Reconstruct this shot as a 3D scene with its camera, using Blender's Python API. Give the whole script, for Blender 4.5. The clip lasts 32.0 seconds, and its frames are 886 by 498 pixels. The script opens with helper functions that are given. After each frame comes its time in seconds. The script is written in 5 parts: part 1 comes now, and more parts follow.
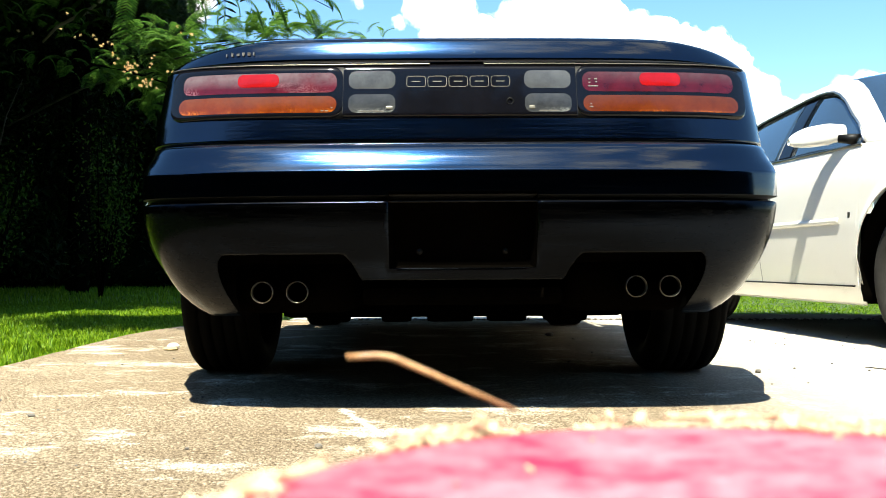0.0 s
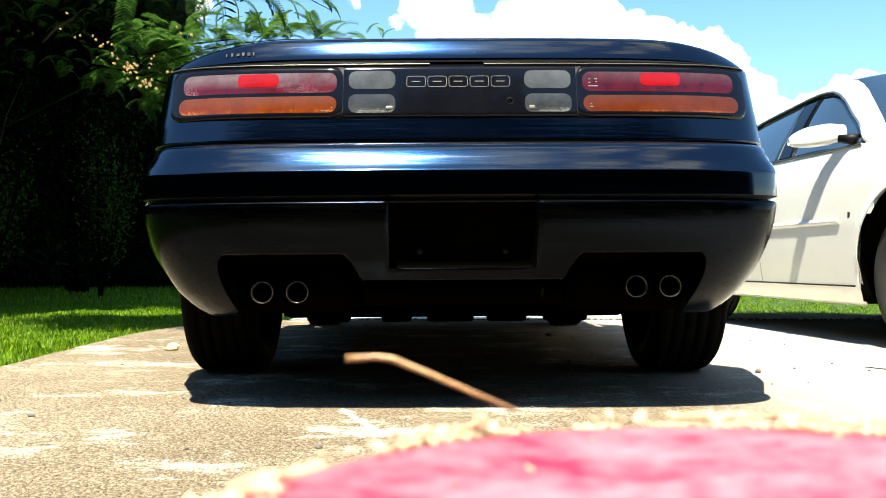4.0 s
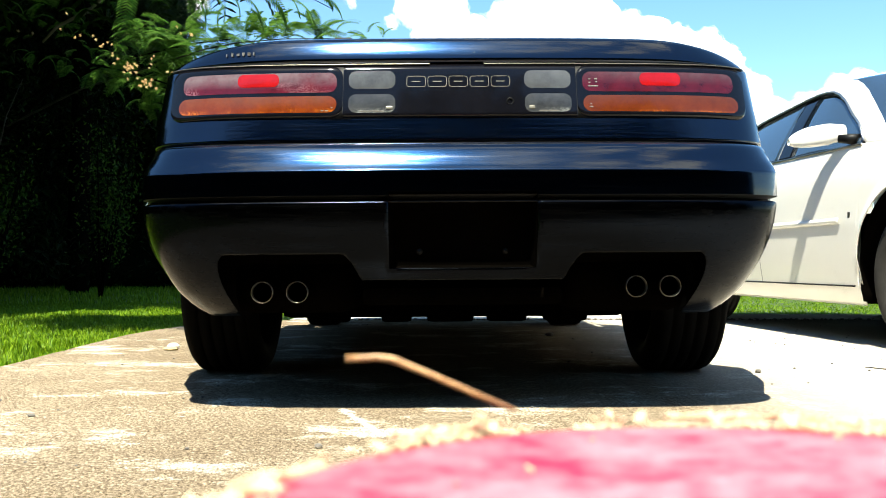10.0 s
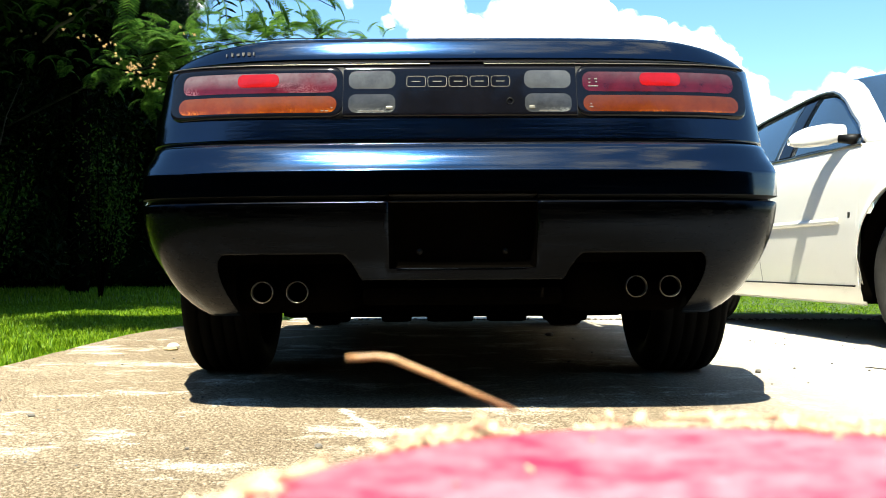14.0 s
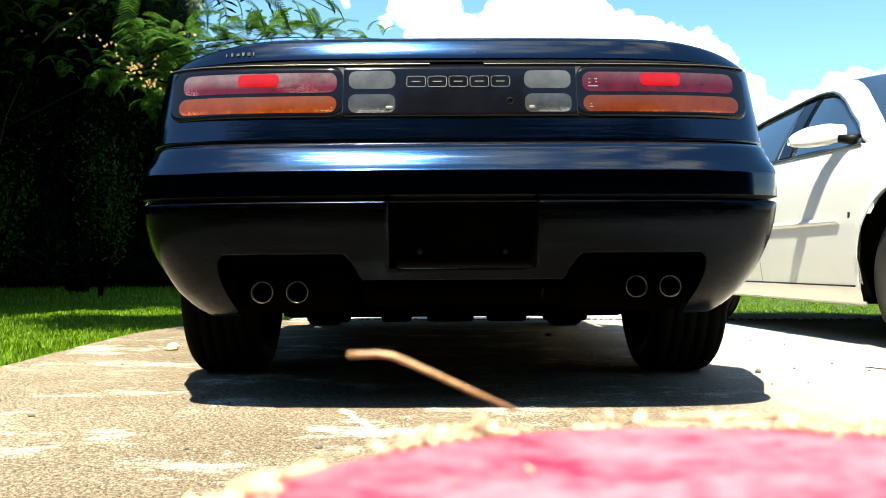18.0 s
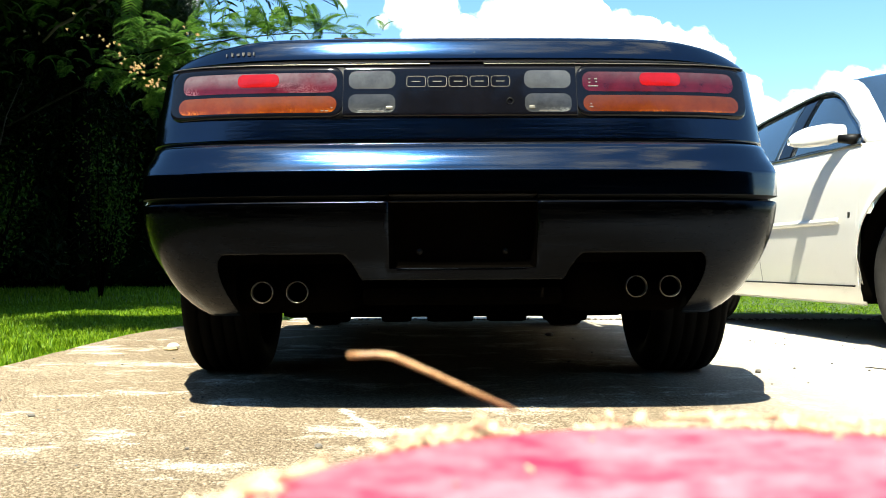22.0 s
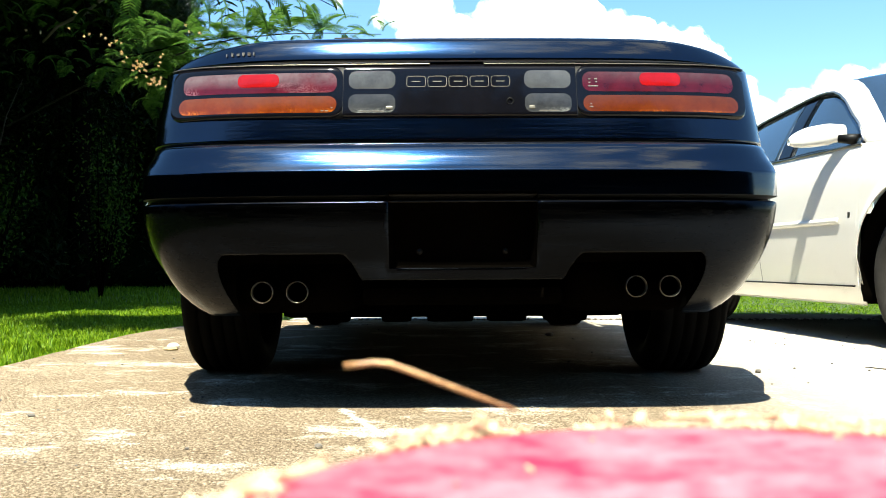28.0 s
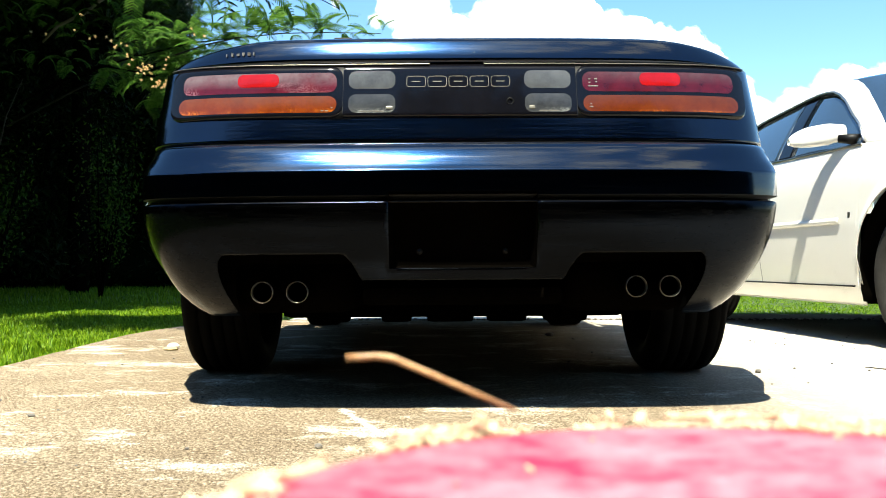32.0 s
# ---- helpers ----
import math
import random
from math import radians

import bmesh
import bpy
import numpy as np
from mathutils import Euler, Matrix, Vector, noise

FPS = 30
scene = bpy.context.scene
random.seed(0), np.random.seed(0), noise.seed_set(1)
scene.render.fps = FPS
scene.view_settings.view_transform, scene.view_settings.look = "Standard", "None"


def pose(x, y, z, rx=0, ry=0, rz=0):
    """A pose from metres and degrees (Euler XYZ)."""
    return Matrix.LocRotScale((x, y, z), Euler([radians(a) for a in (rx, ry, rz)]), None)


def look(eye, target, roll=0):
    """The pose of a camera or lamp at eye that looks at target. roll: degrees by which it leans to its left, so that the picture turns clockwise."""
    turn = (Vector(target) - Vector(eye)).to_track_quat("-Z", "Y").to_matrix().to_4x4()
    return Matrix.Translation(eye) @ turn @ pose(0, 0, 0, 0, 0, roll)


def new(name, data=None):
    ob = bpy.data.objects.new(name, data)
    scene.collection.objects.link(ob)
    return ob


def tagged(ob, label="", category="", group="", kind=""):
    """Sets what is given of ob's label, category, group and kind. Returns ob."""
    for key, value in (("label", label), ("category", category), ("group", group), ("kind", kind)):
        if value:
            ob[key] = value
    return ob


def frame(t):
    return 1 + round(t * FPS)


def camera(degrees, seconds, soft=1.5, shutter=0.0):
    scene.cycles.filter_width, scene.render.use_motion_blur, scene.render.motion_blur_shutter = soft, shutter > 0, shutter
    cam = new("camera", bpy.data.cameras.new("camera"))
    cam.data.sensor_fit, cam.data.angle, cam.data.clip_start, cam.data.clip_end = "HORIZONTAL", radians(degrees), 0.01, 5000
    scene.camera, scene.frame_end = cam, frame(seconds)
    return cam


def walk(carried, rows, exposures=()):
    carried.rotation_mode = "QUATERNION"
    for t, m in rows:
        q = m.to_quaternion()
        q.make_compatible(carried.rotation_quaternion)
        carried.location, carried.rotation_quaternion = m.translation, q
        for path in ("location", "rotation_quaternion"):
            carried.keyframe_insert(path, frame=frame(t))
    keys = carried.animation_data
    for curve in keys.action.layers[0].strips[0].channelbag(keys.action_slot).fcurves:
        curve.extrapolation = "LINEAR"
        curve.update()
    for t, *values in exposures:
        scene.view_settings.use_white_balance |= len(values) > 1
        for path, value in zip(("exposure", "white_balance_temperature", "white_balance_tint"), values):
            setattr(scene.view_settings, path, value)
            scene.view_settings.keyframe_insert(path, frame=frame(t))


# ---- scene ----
cam = camera(52.2, 32.0, soft=0.95)
cam.data.dof.use_dof, cam.data.dof.focus_distance, cam.data.dof.aperture_fstop = True, 3.4, 10.0
EYE = Vector((-0.08, 0.0, 0.39))
VIEW = look(EYE, EYE + Vector((0.0119, 1.0, 0.0156)))
walk(cam, [(0.0, VIEW), (32.0, VIEW)], exposures=[(0.0, 1.71, 7000, 0.5), (32.0, 1.71, 7000, 0.5)])

# ---- sky and sun ----
SUN_WAY = Vector((-0.122, -0.42, 1.0)).normalized()
world = bpy.data.worlds.new("sky")
scene.world = world
world.use_nodes = True
wn = world.node_tree.nodes
wn.clear()
sky = wn.new("ShaderNodeTexSky")
sky.sky_type, sky.sun_disc = "NISHITA", False
sky.sun_elevation = math.asin(SUN_WAY.z)
sky.sun_rotation = math.atan2(SUN_WAY.x, SUN_WAY.y)
sky.air_density, sky.dust_density, sky.ozone_density = 1.0, 0.1, 4.0
bg = wn.new("ShaderNodeBackground")
bg.inputs["Strength"].default_value = 0.093
wo = wn.new("ShaderNodeOutputWorld")
vivid = wn.new("ShaderNodeHueSaturation")
vivid.inputs["Saturation"].default_value = 1.15
world.node_tree.links.new(sky.outputs[0], vivid.inputs["Color"])
world.node_tree.links.new(vivid.outputs[0], bg.inputs[0])
world.node_tree.links.new(bg.outputs[0], wo.inputs[0])
sun = new("sun", bpy.data.lights.new("sun", "SUN"))
sun.data.energy, sun.data.angle, sun.data.color = 5.0, radians(0.53), (1.0, 0.96, 0.90)
sun.matrix_world = look(SUN_WAY * 50, (0, 0, 0))


# ---- materials ----
def node(nt, kind, **inputs):
    n = nt.nodes.new(kind)
    for k, v in inputs.items():
        n.inputs[k.replace("_", " ")].default_value = v
    return n


def ramp(nt, fac, stops):
    r = nt.nodes.new("ShaderNodeValToRGB")
    e = r.color_ramp.elements
    while len(e) < len(stops):
        e.new(0.5)
    for el, (p, c) in zip(e, stops):
        el.position, el.color = p, (*c, 1.0) if len(c) == 3 else c
    nt.links.new(fac, r.inputs[0])
    return r.outputs[0]


def surface(name, dark, light, rough=0.6, scale=6.0, fine=120.0, bump=0.15, dist=0.004, metal=0.0, coat=0.0, coat_rough=0.03,
            spec=0.5, rough_vary=0.12, mid=0.5, spread=0.25):
    """A surface whose colour wanders between two tones at two scales, with fine relief and uneven gloss."""
    m = bpy.data.materials.new(name)
    m.use_nodes = True
    nt = m.node_tree
    b = nt.nodes["Principled BSDF"]
    co = nt.nodes.new("ShaderNodeTexCoord").outputs["Object"]
    big = node(nt, "ShaderNodeTexNoise", Scale=scale, Detail=6.0, Roughness=0.6)
    small = node(nt, "ShaderNodeTexNoise", Scale=fine, Detail=4.0, Roughness=0.65)
    nt.links.new(co, big.inputs["Vector"])
    nt.links.new(co, small.inputs["Vector"])
    mx = nt.nodes.new("ShaderNodeMix")
    mx.inputs[0].default_value = 0.4
    nt.links.new(big.outputs["Fac"], mx.inputs[2])
    nt.links.new(small.outputs["Fac"], mx.inputs[3])
    nt.links.new(ramp(nt, mx.outputs[0], [(mid - spread, dark), (mid + spread, light)]), b.inputs["Base Color"])
    rr = nt.nodes.new("ShaderNodeMapRange")
    rr.inputs["To Min"].default_value, rr.inputs["To Max"].default_value = max(rough - rough_vary, 0.02), min(rough + rough_vary, 1.0)
    nt.links.new(mx.outputs[0], rr.inputs["Value"])
    nt.links.new(rr.outputs[0], b.inputs["Roughness"])
    b.inputs["Metallic"].default_value, b.inputs["Specular IOR Level"].default_value = metal, spec
    b.inputs["Coat Weight"].default_value, b.inputs["Coat Roughness"].default_value = coat, coat_rough
    if bump:
        bp = node(nt, "ShaderNodeBump", Strength=bump, Distance=dist)
        nt.links.new(small.outputs["Fac"], bp.inputs["Height"])
        nt.links.new(bp.outputs[0], b.inputs["Normal"])
    return m


def leaf_mat(name, dark, light, glow=0.35, rough=0.45, spec=0.4):
    """A thin leaf: gloss on top, and light that comes through it."""
    m = bpy.data.materials.new(name)
    m.use_nodes = True
    nt = m.node_tree
    b = nt.nodes["Principled BSDF"]
    b.inputs["Roughness"].default_value, b.inputs["Specular IOR Level"].default_value = rough, spec
    info = nt.nodes.new("ShaderNodeNewGeometry")
    col = ramp(nt, info.outputs["Random Per Island"], [(0.0, dark), (1.0, light)])
    nt.links.new(col, b.inputs["Base Color"])
    tr = nt.nodes.new("ShaderNodeBsdfTranslucent")
    nt.links.new(col, tr.inputs["Color"])
    mx = nt.nodes.new("ShaderNodeMixShader")
    mx.inputs[0].default_value = glow
    nt.links.new(b.outputs[0], mx.inputs[1])
    nt.links.new(tr.outputs[0], mx.inputs[2])
    nt.links.new(mx.outputs[0], nt.nodes["Material Output"].inputs["Surface"])
    return m


def concrete_mat():
    """Worn driveway concrete: tan, with pale streaked patches, brown stains and coarse grit showing."""
    m = surface("concrete", (0.135, 0.104, 0.070), (0.285, 0.236, 0.178), 0.9, 1.1, 75.0, 0.0, spread=0.16, spec=0.0)
    nt = m.node_tree
    b = nt.nodes["Principled BSDF"]
    co = nt.nodes.new("ShaderNodeTexCoord").outputs["Object"]
    stretch = nt.nodes.new("ShaderNodeMapping")
    stretch.inputs["Scale"].default_value = (1.0, 1.4, 1.0)
    nt.links.new(co, stretch.inputs["Vector"])
    patch = node(nt, "ShaderNodeTexNoise", Scale=2.3, Detail=12.0, Roughness=0.80)
    nt.links.new(stretch.outputs[0], patch.inputs["Vector"])
    white = ramp(nt, patch.outputs["Fac"], [(0.53, (0, 0, 0)), (0.61, (0.9, 0.9, 0.9))])
    grit = node(nt, "ShaderNodeTexVoronoi", Scale=290.0, Randomness=1.0)
    nt.links.new(co, grit.inputs["Vector"])
    speck = ramp(nt, grit.outputs["Color"], [(0.12, (0.22, 0.17, 0.12)), (0.5, (1, 1, 1)), (0.92, (1.9, 1.9, 1.85))])
    pits = node(nt, "ShaderNodeTexNoise", Scale=105.0, Detail=8.0, Roughness=0.75)
    nt.links.new(co, pits.inputs["Vector"])
    pit = ramp(nt, pits.outputs["Fac"], [(0.38, (0.14, 0.10, 0.065)), (0.54, (0.95, 0.93, 0.9)), (0.64, (1.7, 1.7, 1.65))])
    last = b.inputs["Base Color"].links[0].from_socket
    m1 = nt.nodes.new("ShaderNodeMix")
    m1.data_type = "RGBA"
    nt.links.new(white, m1.inputs[0])
    nt.links.new(last, m1.inputs[6])
    m1.inputs[7].default_value = (0.51, 0.475, 0.405, 1)
    sep = nt.nodes.new("ShaderNodeSeparateXYZ")
    nt.links.new(co, sep.inputs[0])
    last = m1.outputs[2]
    for tex, k in ((speck, 0.8), (pit, 0.65)):
        mm = nt.nodes.new("ShaderNodeMix")
        mm.data_type, mm.blend_type = "RGBA", "MULTIPLY"
        mm.inputs[0].default_value = k
        nt.links.new(last, mm.inputs[6])
        nt.links.new(tex, mm.inputs[7])
        last = mm.outputs[2]
    # concrete turns paler towards the right
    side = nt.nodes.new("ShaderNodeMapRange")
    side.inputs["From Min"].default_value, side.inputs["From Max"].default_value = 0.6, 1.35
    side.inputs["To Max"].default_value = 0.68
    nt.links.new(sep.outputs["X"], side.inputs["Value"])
    right_pale = nt.nodes.new("ShaderNodeMix")
    right_pale.data_type = "RGBA"
    nt.links.new(side.outputs[0], right_pale.inputs[0])
    nt.links.new(last, right_pale.inputs[6])
    right_pale.inputs[7].default_value = (0.49, 0.455, 0.39, 1)
    last = right_pale.outputs[2]
    nt.links.new(last, b.inputs["Base Color"])
    bp = node(nt, "ShaderNodeBump", Strength=0.55, Distance=0.004)
    nt.links.new(pits.outputs["Fac"], bp.inputs["Height"])
    nt.links.new(bp.outputs[0], b.inputs["Normal"])
    return m


def lens_mat(name, colour, deep, haze=None, amount=0.0, band=(0.0, 1.0), fleck=None, low=(0.0, 1.0)):
    """Aged lamp plastic: coloured, glossy, with reflected sky coloured in towards its upper edge."""
    m = surface(name, deep, colour, 0.14, 30.0, 420.0, 0.03, 0.0006, coat=0.35, coat_rough=0.05, rough_vary=0.06, spread=0.16, spec=0.3)
    # pale haze in the colour stands for sky and cloud reflected in the lens
    if haze:
        nt = m.node_tree
        b = nt.nodes["Principled BSDF"]
        co = nt.nodes.new("ShaderNodeTexCoord").outputs["Object"]
        sep = nt.nodes.new("ShaderNodeSeparateXYZ")
        nt.links.new(co, sep.inputs[0])
        nz = node(nt, "ShaderNodeTexNoise", Scale=11.0, Detail=6.0, Roughness=0.7)
        nt.links.new(co, nz.inputs["Vector"])
        up = nt.nodes.new("ShaderNodeMapRange")
        up.inputs["From Min"].default_value, up.inputs["From Max"].default_value = band
        nt.links.new(sep.outputs["Z"], up.inputs["Value"])
        mul = nt.nodes.new("ShaderNodeMath")
        mul.operation = "MULTIPLY"
        nt.links.new(up.outputs[0], mul.inputs[0])
        nt.links.new(ramp(nt, nz.outputs["Fac"], [(0.25, (0, 0, 0)), (0.60, (amount, amount, amount))]), mul.inputs[1])
        mx = nt.nodes.new("ShaderNodeMix")
        mx.data_type = "RGBA"
        nt.links.new(mul.outputs[0], mx.inputs[0])
        nt.links.new(b.inputs["Base Color"].links[0].from_socket, mx.inputs[6])
        mx.inputs[7].default_value = (*haze, 1)
        nt.links.new(mx.outputs[2], b.inputs["Base Color"])
    if fleck:
        # sun glints of small moulded prisms, coloured in pale along the lens's foot
        grid = node(nt, "ShaderNodeTexVoronoi", Scale=380.0, Randomness=0.6)
        nt.links.new(co, grid.inputs["Vector"])
        foot = nt.nodes.new("ShaderNodeMapRange")
        foot.inputs["From Min"].default_value, foot.inputs["From Max"].default_value = low
        foot.inputs["To Min"].default_value, foot.inputs["To Max"].default_value = 1.0, 0.0
        nt.links.new(sep.outputs["Z"], foot.inputs["Value"])
        wide = node(nt, "ShaderNodeTexNoise", Scale=8.0, Detail=3.0)
        nt.links.new(co, wide.inputs["Vector"])
        m1, m2 = nt.nodes.new("ShaderNodeMath"), nt.nodes.new("ShaderNodeMath")
        m1.operation = m2.operation = "MULTIPLY"
        nt.links.new(ramp(nt, grid.outputs["Color"], [(0.45, (0, 0, 0)), (0.75, (1, 1, 1))]), m1.inputs[0])
        nt.links.new(foot.outputs[0], m1.inputs[1])
        nt.links.new(m1.outputs[0], m2.inputs[0])
        nt.links.new(ramp(nt, wide.outputs["Fac"], [(0.45, (0, 0, 0)), (0.62, (1, 1, 1))]), m2.inputs[1])
        mf = nt.nodes.new("ShaderNodeMix")
        mf.data_type = "RGBA"
        nt.links.new(m2.outputs[0], mf.inputs[0])
        nt.links.new(b.inputs["Base Color"].links[0].from_socket, mf.inputs[6])
        mf.inputs[7].default_value = (*fleck, 1)
        nt.links.new(mf.outputs[2], b.inputs["Base Color"])
    return m


def paint_mat(name, dark, light, coat, dull):
    """Old navy metallic paint under worn lacquer, with specks of dust on it."""
    m = surface(name, dark, light, 0.18, 9.0, 900.0, 0.0, metal=1.0, coat=coat, coat_rough=0.03, rough_vary=0.03, spec=0.3)
    nt = m.node_tree
    b = nt.nodes["Principled BSDF"]
    co = nt.nodes.new("ShaderNodeTexCoord").outputs["Object"]
    vo = node(nt, "ShaderNodeTexVoronoi", Scale=75.0, Randomness=1.0)
    nt.links.new(co, vo.inputs["Vector"])
    spot = ramp(nt, vo.outputs["Distance"], [(0.06, (1, 1, 1)), (0.12, (0, 0, 0))])
    few = ramp(nt, vo.outputs["Color"], [(0.84, (0, 0, 0)), (0.90, (0.7, 0.7, 0.7))])
    mul = nt.nodes.new("ShaderNodeMath")
    mul.operation = "MULTIPLY"
    nt.links.new(spot, mul.inputs[0])
    nt.links.new(few, mul.inputs[1])
    mx = nt.nodes.new("ShaderNodeMix")
    mx.data_type = "RGBA"
    nt.links.new(mul.outputs[0], mx.inputs[0])
    nt.links.new(b.inputs["Base Color"].links[0].from_socket, mx.inputs[6])
    mx.inputs[7].default_value = (0.16, 0.17, 0.19, 1)
    nt.links.new(mx.outputs[2], b.inputs["Base Color"])
    # long fine wiping marks in the lacquer
    st = nt.nodes.new("ShaderNodeMapping")
    st.inputs["Scale"].default_value = (1.2, 40.0, 40.0)
    nt.links.new(co, st.inputs["Vector"])
    nz = node(nt, "ShaderNodeTexNoise", Scale=3.0, Detail=5.0, Roughness=0.65)
    nt.links.new(st.outputs[0], nz.inputs["Vector"])
    lo, hi = dull
    nt.links.new(ramp(nt, nz.outputs["Fac"], [(0.40, (lo, lo, lo)), (0.70, (hi, hi, hi))]), b.inputs["Coat Roughness"])
    bp = node(nt, "ShaderNodeBump", Strength=0.18, Distance=0.0011)
    nt.links.new(nz.outputs["Fac"], bp.inputs["Height"])
    nt.links.new(bp.outputs[0], b.inputs["Normal"])
    nt.links.new(bp.outputs[0], b.inputs["Coat Normal"])
    return m


def glass_mat(name, tint, rough=0.02):
    return surface(name, tint, tuple(c * 1.3 for c in tint), rough, 3.0, 40.0, 0.0, rough_vary=0.01, spec=0.6, coat=1.0, coat_rough=0.0)


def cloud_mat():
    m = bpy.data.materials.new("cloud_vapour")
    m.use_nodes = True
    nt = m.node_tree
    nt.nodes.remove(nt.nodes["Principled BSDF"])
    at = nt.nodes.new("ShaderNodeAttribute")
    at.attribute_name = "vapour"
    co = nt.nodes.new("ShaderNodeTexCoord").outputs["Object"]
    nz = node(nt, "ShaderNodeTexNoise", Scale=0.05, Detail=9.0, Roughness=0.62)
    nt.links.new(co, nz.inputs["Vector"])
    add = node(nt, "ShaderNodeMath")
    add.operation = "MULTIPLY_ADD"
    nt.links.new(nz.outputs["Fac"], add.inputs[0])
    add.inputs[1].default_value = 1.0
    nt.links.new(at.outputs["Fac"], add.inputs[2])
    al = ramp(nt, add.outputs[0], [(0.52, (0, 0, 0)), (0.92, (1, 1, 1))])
    # glow stands in for sunlight scattered in the vapour
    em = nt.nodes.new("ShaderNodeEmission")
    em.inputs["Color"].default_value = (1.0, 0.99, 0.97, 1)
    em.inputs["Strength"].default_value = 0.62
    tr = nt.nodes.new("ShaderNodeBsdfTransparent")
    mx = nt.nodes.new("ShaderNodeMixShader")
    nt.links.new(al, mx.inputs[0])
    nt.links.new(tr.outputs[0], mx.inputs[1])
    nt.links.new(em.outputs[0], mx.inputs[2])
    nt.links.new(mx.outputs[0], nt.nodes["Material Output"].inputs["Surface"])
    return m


CONCRETE = concrete_mat()
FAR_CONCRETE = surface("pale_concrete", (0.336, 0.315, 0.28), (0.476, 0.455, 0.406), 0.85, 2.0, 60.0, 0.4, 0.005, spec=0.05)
SOIL = surface("lawn_soil", (0.018, 0.033, 0.0072), (0.042, 0.072, 0.018), 0.9, 3.0, 60.0, 0.6, 0.02)
GRASS = leaf_mat("grass_blade", (0.045, 0.125, 0.004), (0.20, 0.31, 0.012), 0.35, 0.5, 0.12)
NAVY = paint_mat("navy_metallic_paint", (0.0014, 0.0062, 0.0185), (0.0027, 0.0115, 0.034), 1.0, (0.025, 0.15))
# navy paint again, its colour darkened for the dim reflection low on the bumper
NAVY_DULL_DARK = paint_mat("dull_shaded_navy_bumper", (0.0003, 0.0016, 0.0046), (0.0006, 0.0022, 0.0056), 0.15, (0.16, 0.34))
BLACK_PANEL = surface("black_gloss_plastic", (0.002, 0.002, 0.003), (0.005, 0.005, 0.007), 0.07, 8.0, 200.0, 0.02, 0.0005, spec=0.3, rough_vary=0.03)
BLACK_TRIM = surface("black_trim", (0.0015, 0.0015, 0.0015), (0.0045, 0.0045, 0.0045), 0.55, 20.0, 200.0, 0.15, 0.001, spec=0.2)
# near-black colour carries the shade of recesses, openings and underbody
UNDER = surface("shade_black_underside", (0.0006, 0.00052, 0.0004), (0.002, 0.0016, 0.0012), 0.95, 7.0, 80.0, 0.3, 0.003, spec=0.0)
# coupe tyres darkened for shade; saloon tyres keep the plain rubber tone
SHADED_RUBBER = surface("shaded_tyre_rubber", (0.001, 0.001, 0.001), (0.004, 0.0037, 0.0033), 0.85, 8.0, 140.0, 0.35, 0.002, spec=0.04)
PLAIN_RUBBER = surface("plain_tyre_rubber", (0.016, 0.015, 0.014), (0.045, 0.043, 0.040), 0.85, 8.0, 140.0, 0.35, 0.002, spec=0.1)
CHROME = surface("exhaust_steel", (0.13, 0.115, 0.09), (0.34, 0.31, 0.26), 0.30, 30.0, 200.0, 0.05, 0.001, metal=1.0)
ALLOY = surface("wheel_alloy", (0.28, 0.28, 0.288), (0.48, 0.48, 0.496), 0.35, 12.0, 160.0, 0.05, 0.001, metal=1.0)
RED_LENS = lens_mat("red_lens", (0.085, 0.004, 0.010), (0.03, 0.0015, 0.004), (0.12, 0.085, 0.09), 0.95, (0.842, 0.872), (0.24, 0.12, 0.13), (0.836, 0.862))
# right lamp: darker copies with less of the reflected sky coloured in
RED_LENS_RIGHT = lens_mat("red_lens_right", (0.070, 0.004, 0.009), (0.026, 0.0015, 0.004), (0.10, 0.07, 0.075), 0.5, (0.850, 0.884))
ORANGE_LENS_RIGHT = lens_mat("amber_lens_right", (0.105, 0.020, 0.002), (0.060, 0.009, 0.001), (0.07, 0.026, 0.014), 0.6, (0.790, 0.819), (0.45, 0.12, 0.010), (0.7725, 0.779))
RED_REFLECTOR = lens_mat("red_reflector", (0.27, 0.0045, 0.006), (0.20, 0.003, 0.0035))
ORANGE_LENS = lens_mat("amber_lens", (0.15, 0.027, 0.002), (0.075, 0.010, 0.001), (0.095, 0.036, 0.018), 0.8, (0.785, 0.812), (0.60, 0.17, 0.012), (0.772, 0.787))
CLEAR_LENS = lens_mat("clear_lens", (0.045, 0.047, 0.049), (0.014, 0.015, 0.017), (0.10, 0.105, 0.11), 0.7, (0.80, 0.885), (0.22, 0.23, 0.22), (0.774, 0.786))
BADGE = surface("badge_line", (0.085, 0.078, 0.062), (0.155, 0.145, 0.118), 0.35, 30.0, 300.0, 0.0, metal=0.6)
WHITE_PAINT = surface("white_car_paint", (0.74, 0.72, 0.655), (0.80, 0.78, 0.72), 0.30, 2.5, 300.0, 0.02, 0.0005, coat=0.8, coat_rough=0.04)
TINTED = glass_mat("tinted_glass", (0.018, 0.031, 0.050))
DARK_GLASS = glass_mat("rear_glass", (0.006, 0.008, 0.010))
PALE_BARK = surface("pale_smooth_bark", (0.06, 0.048, 0.034), (0.17, 0.14, 0.10), 0.8, 9.0, 70.0, 0.5, 0.006)
BARK = surface("bark", (0.005, 0.004, 0.003), (0.0225, 0.018, 0.013), 0.9, 8.0, 60.0, 0.7, 0.01)
FROND = leaf_mat("silk_tree_leaf", (0.025, 0.085, 0.012), (0.115, 0.22, 0.036), 0.42, 0.5, 0.12)
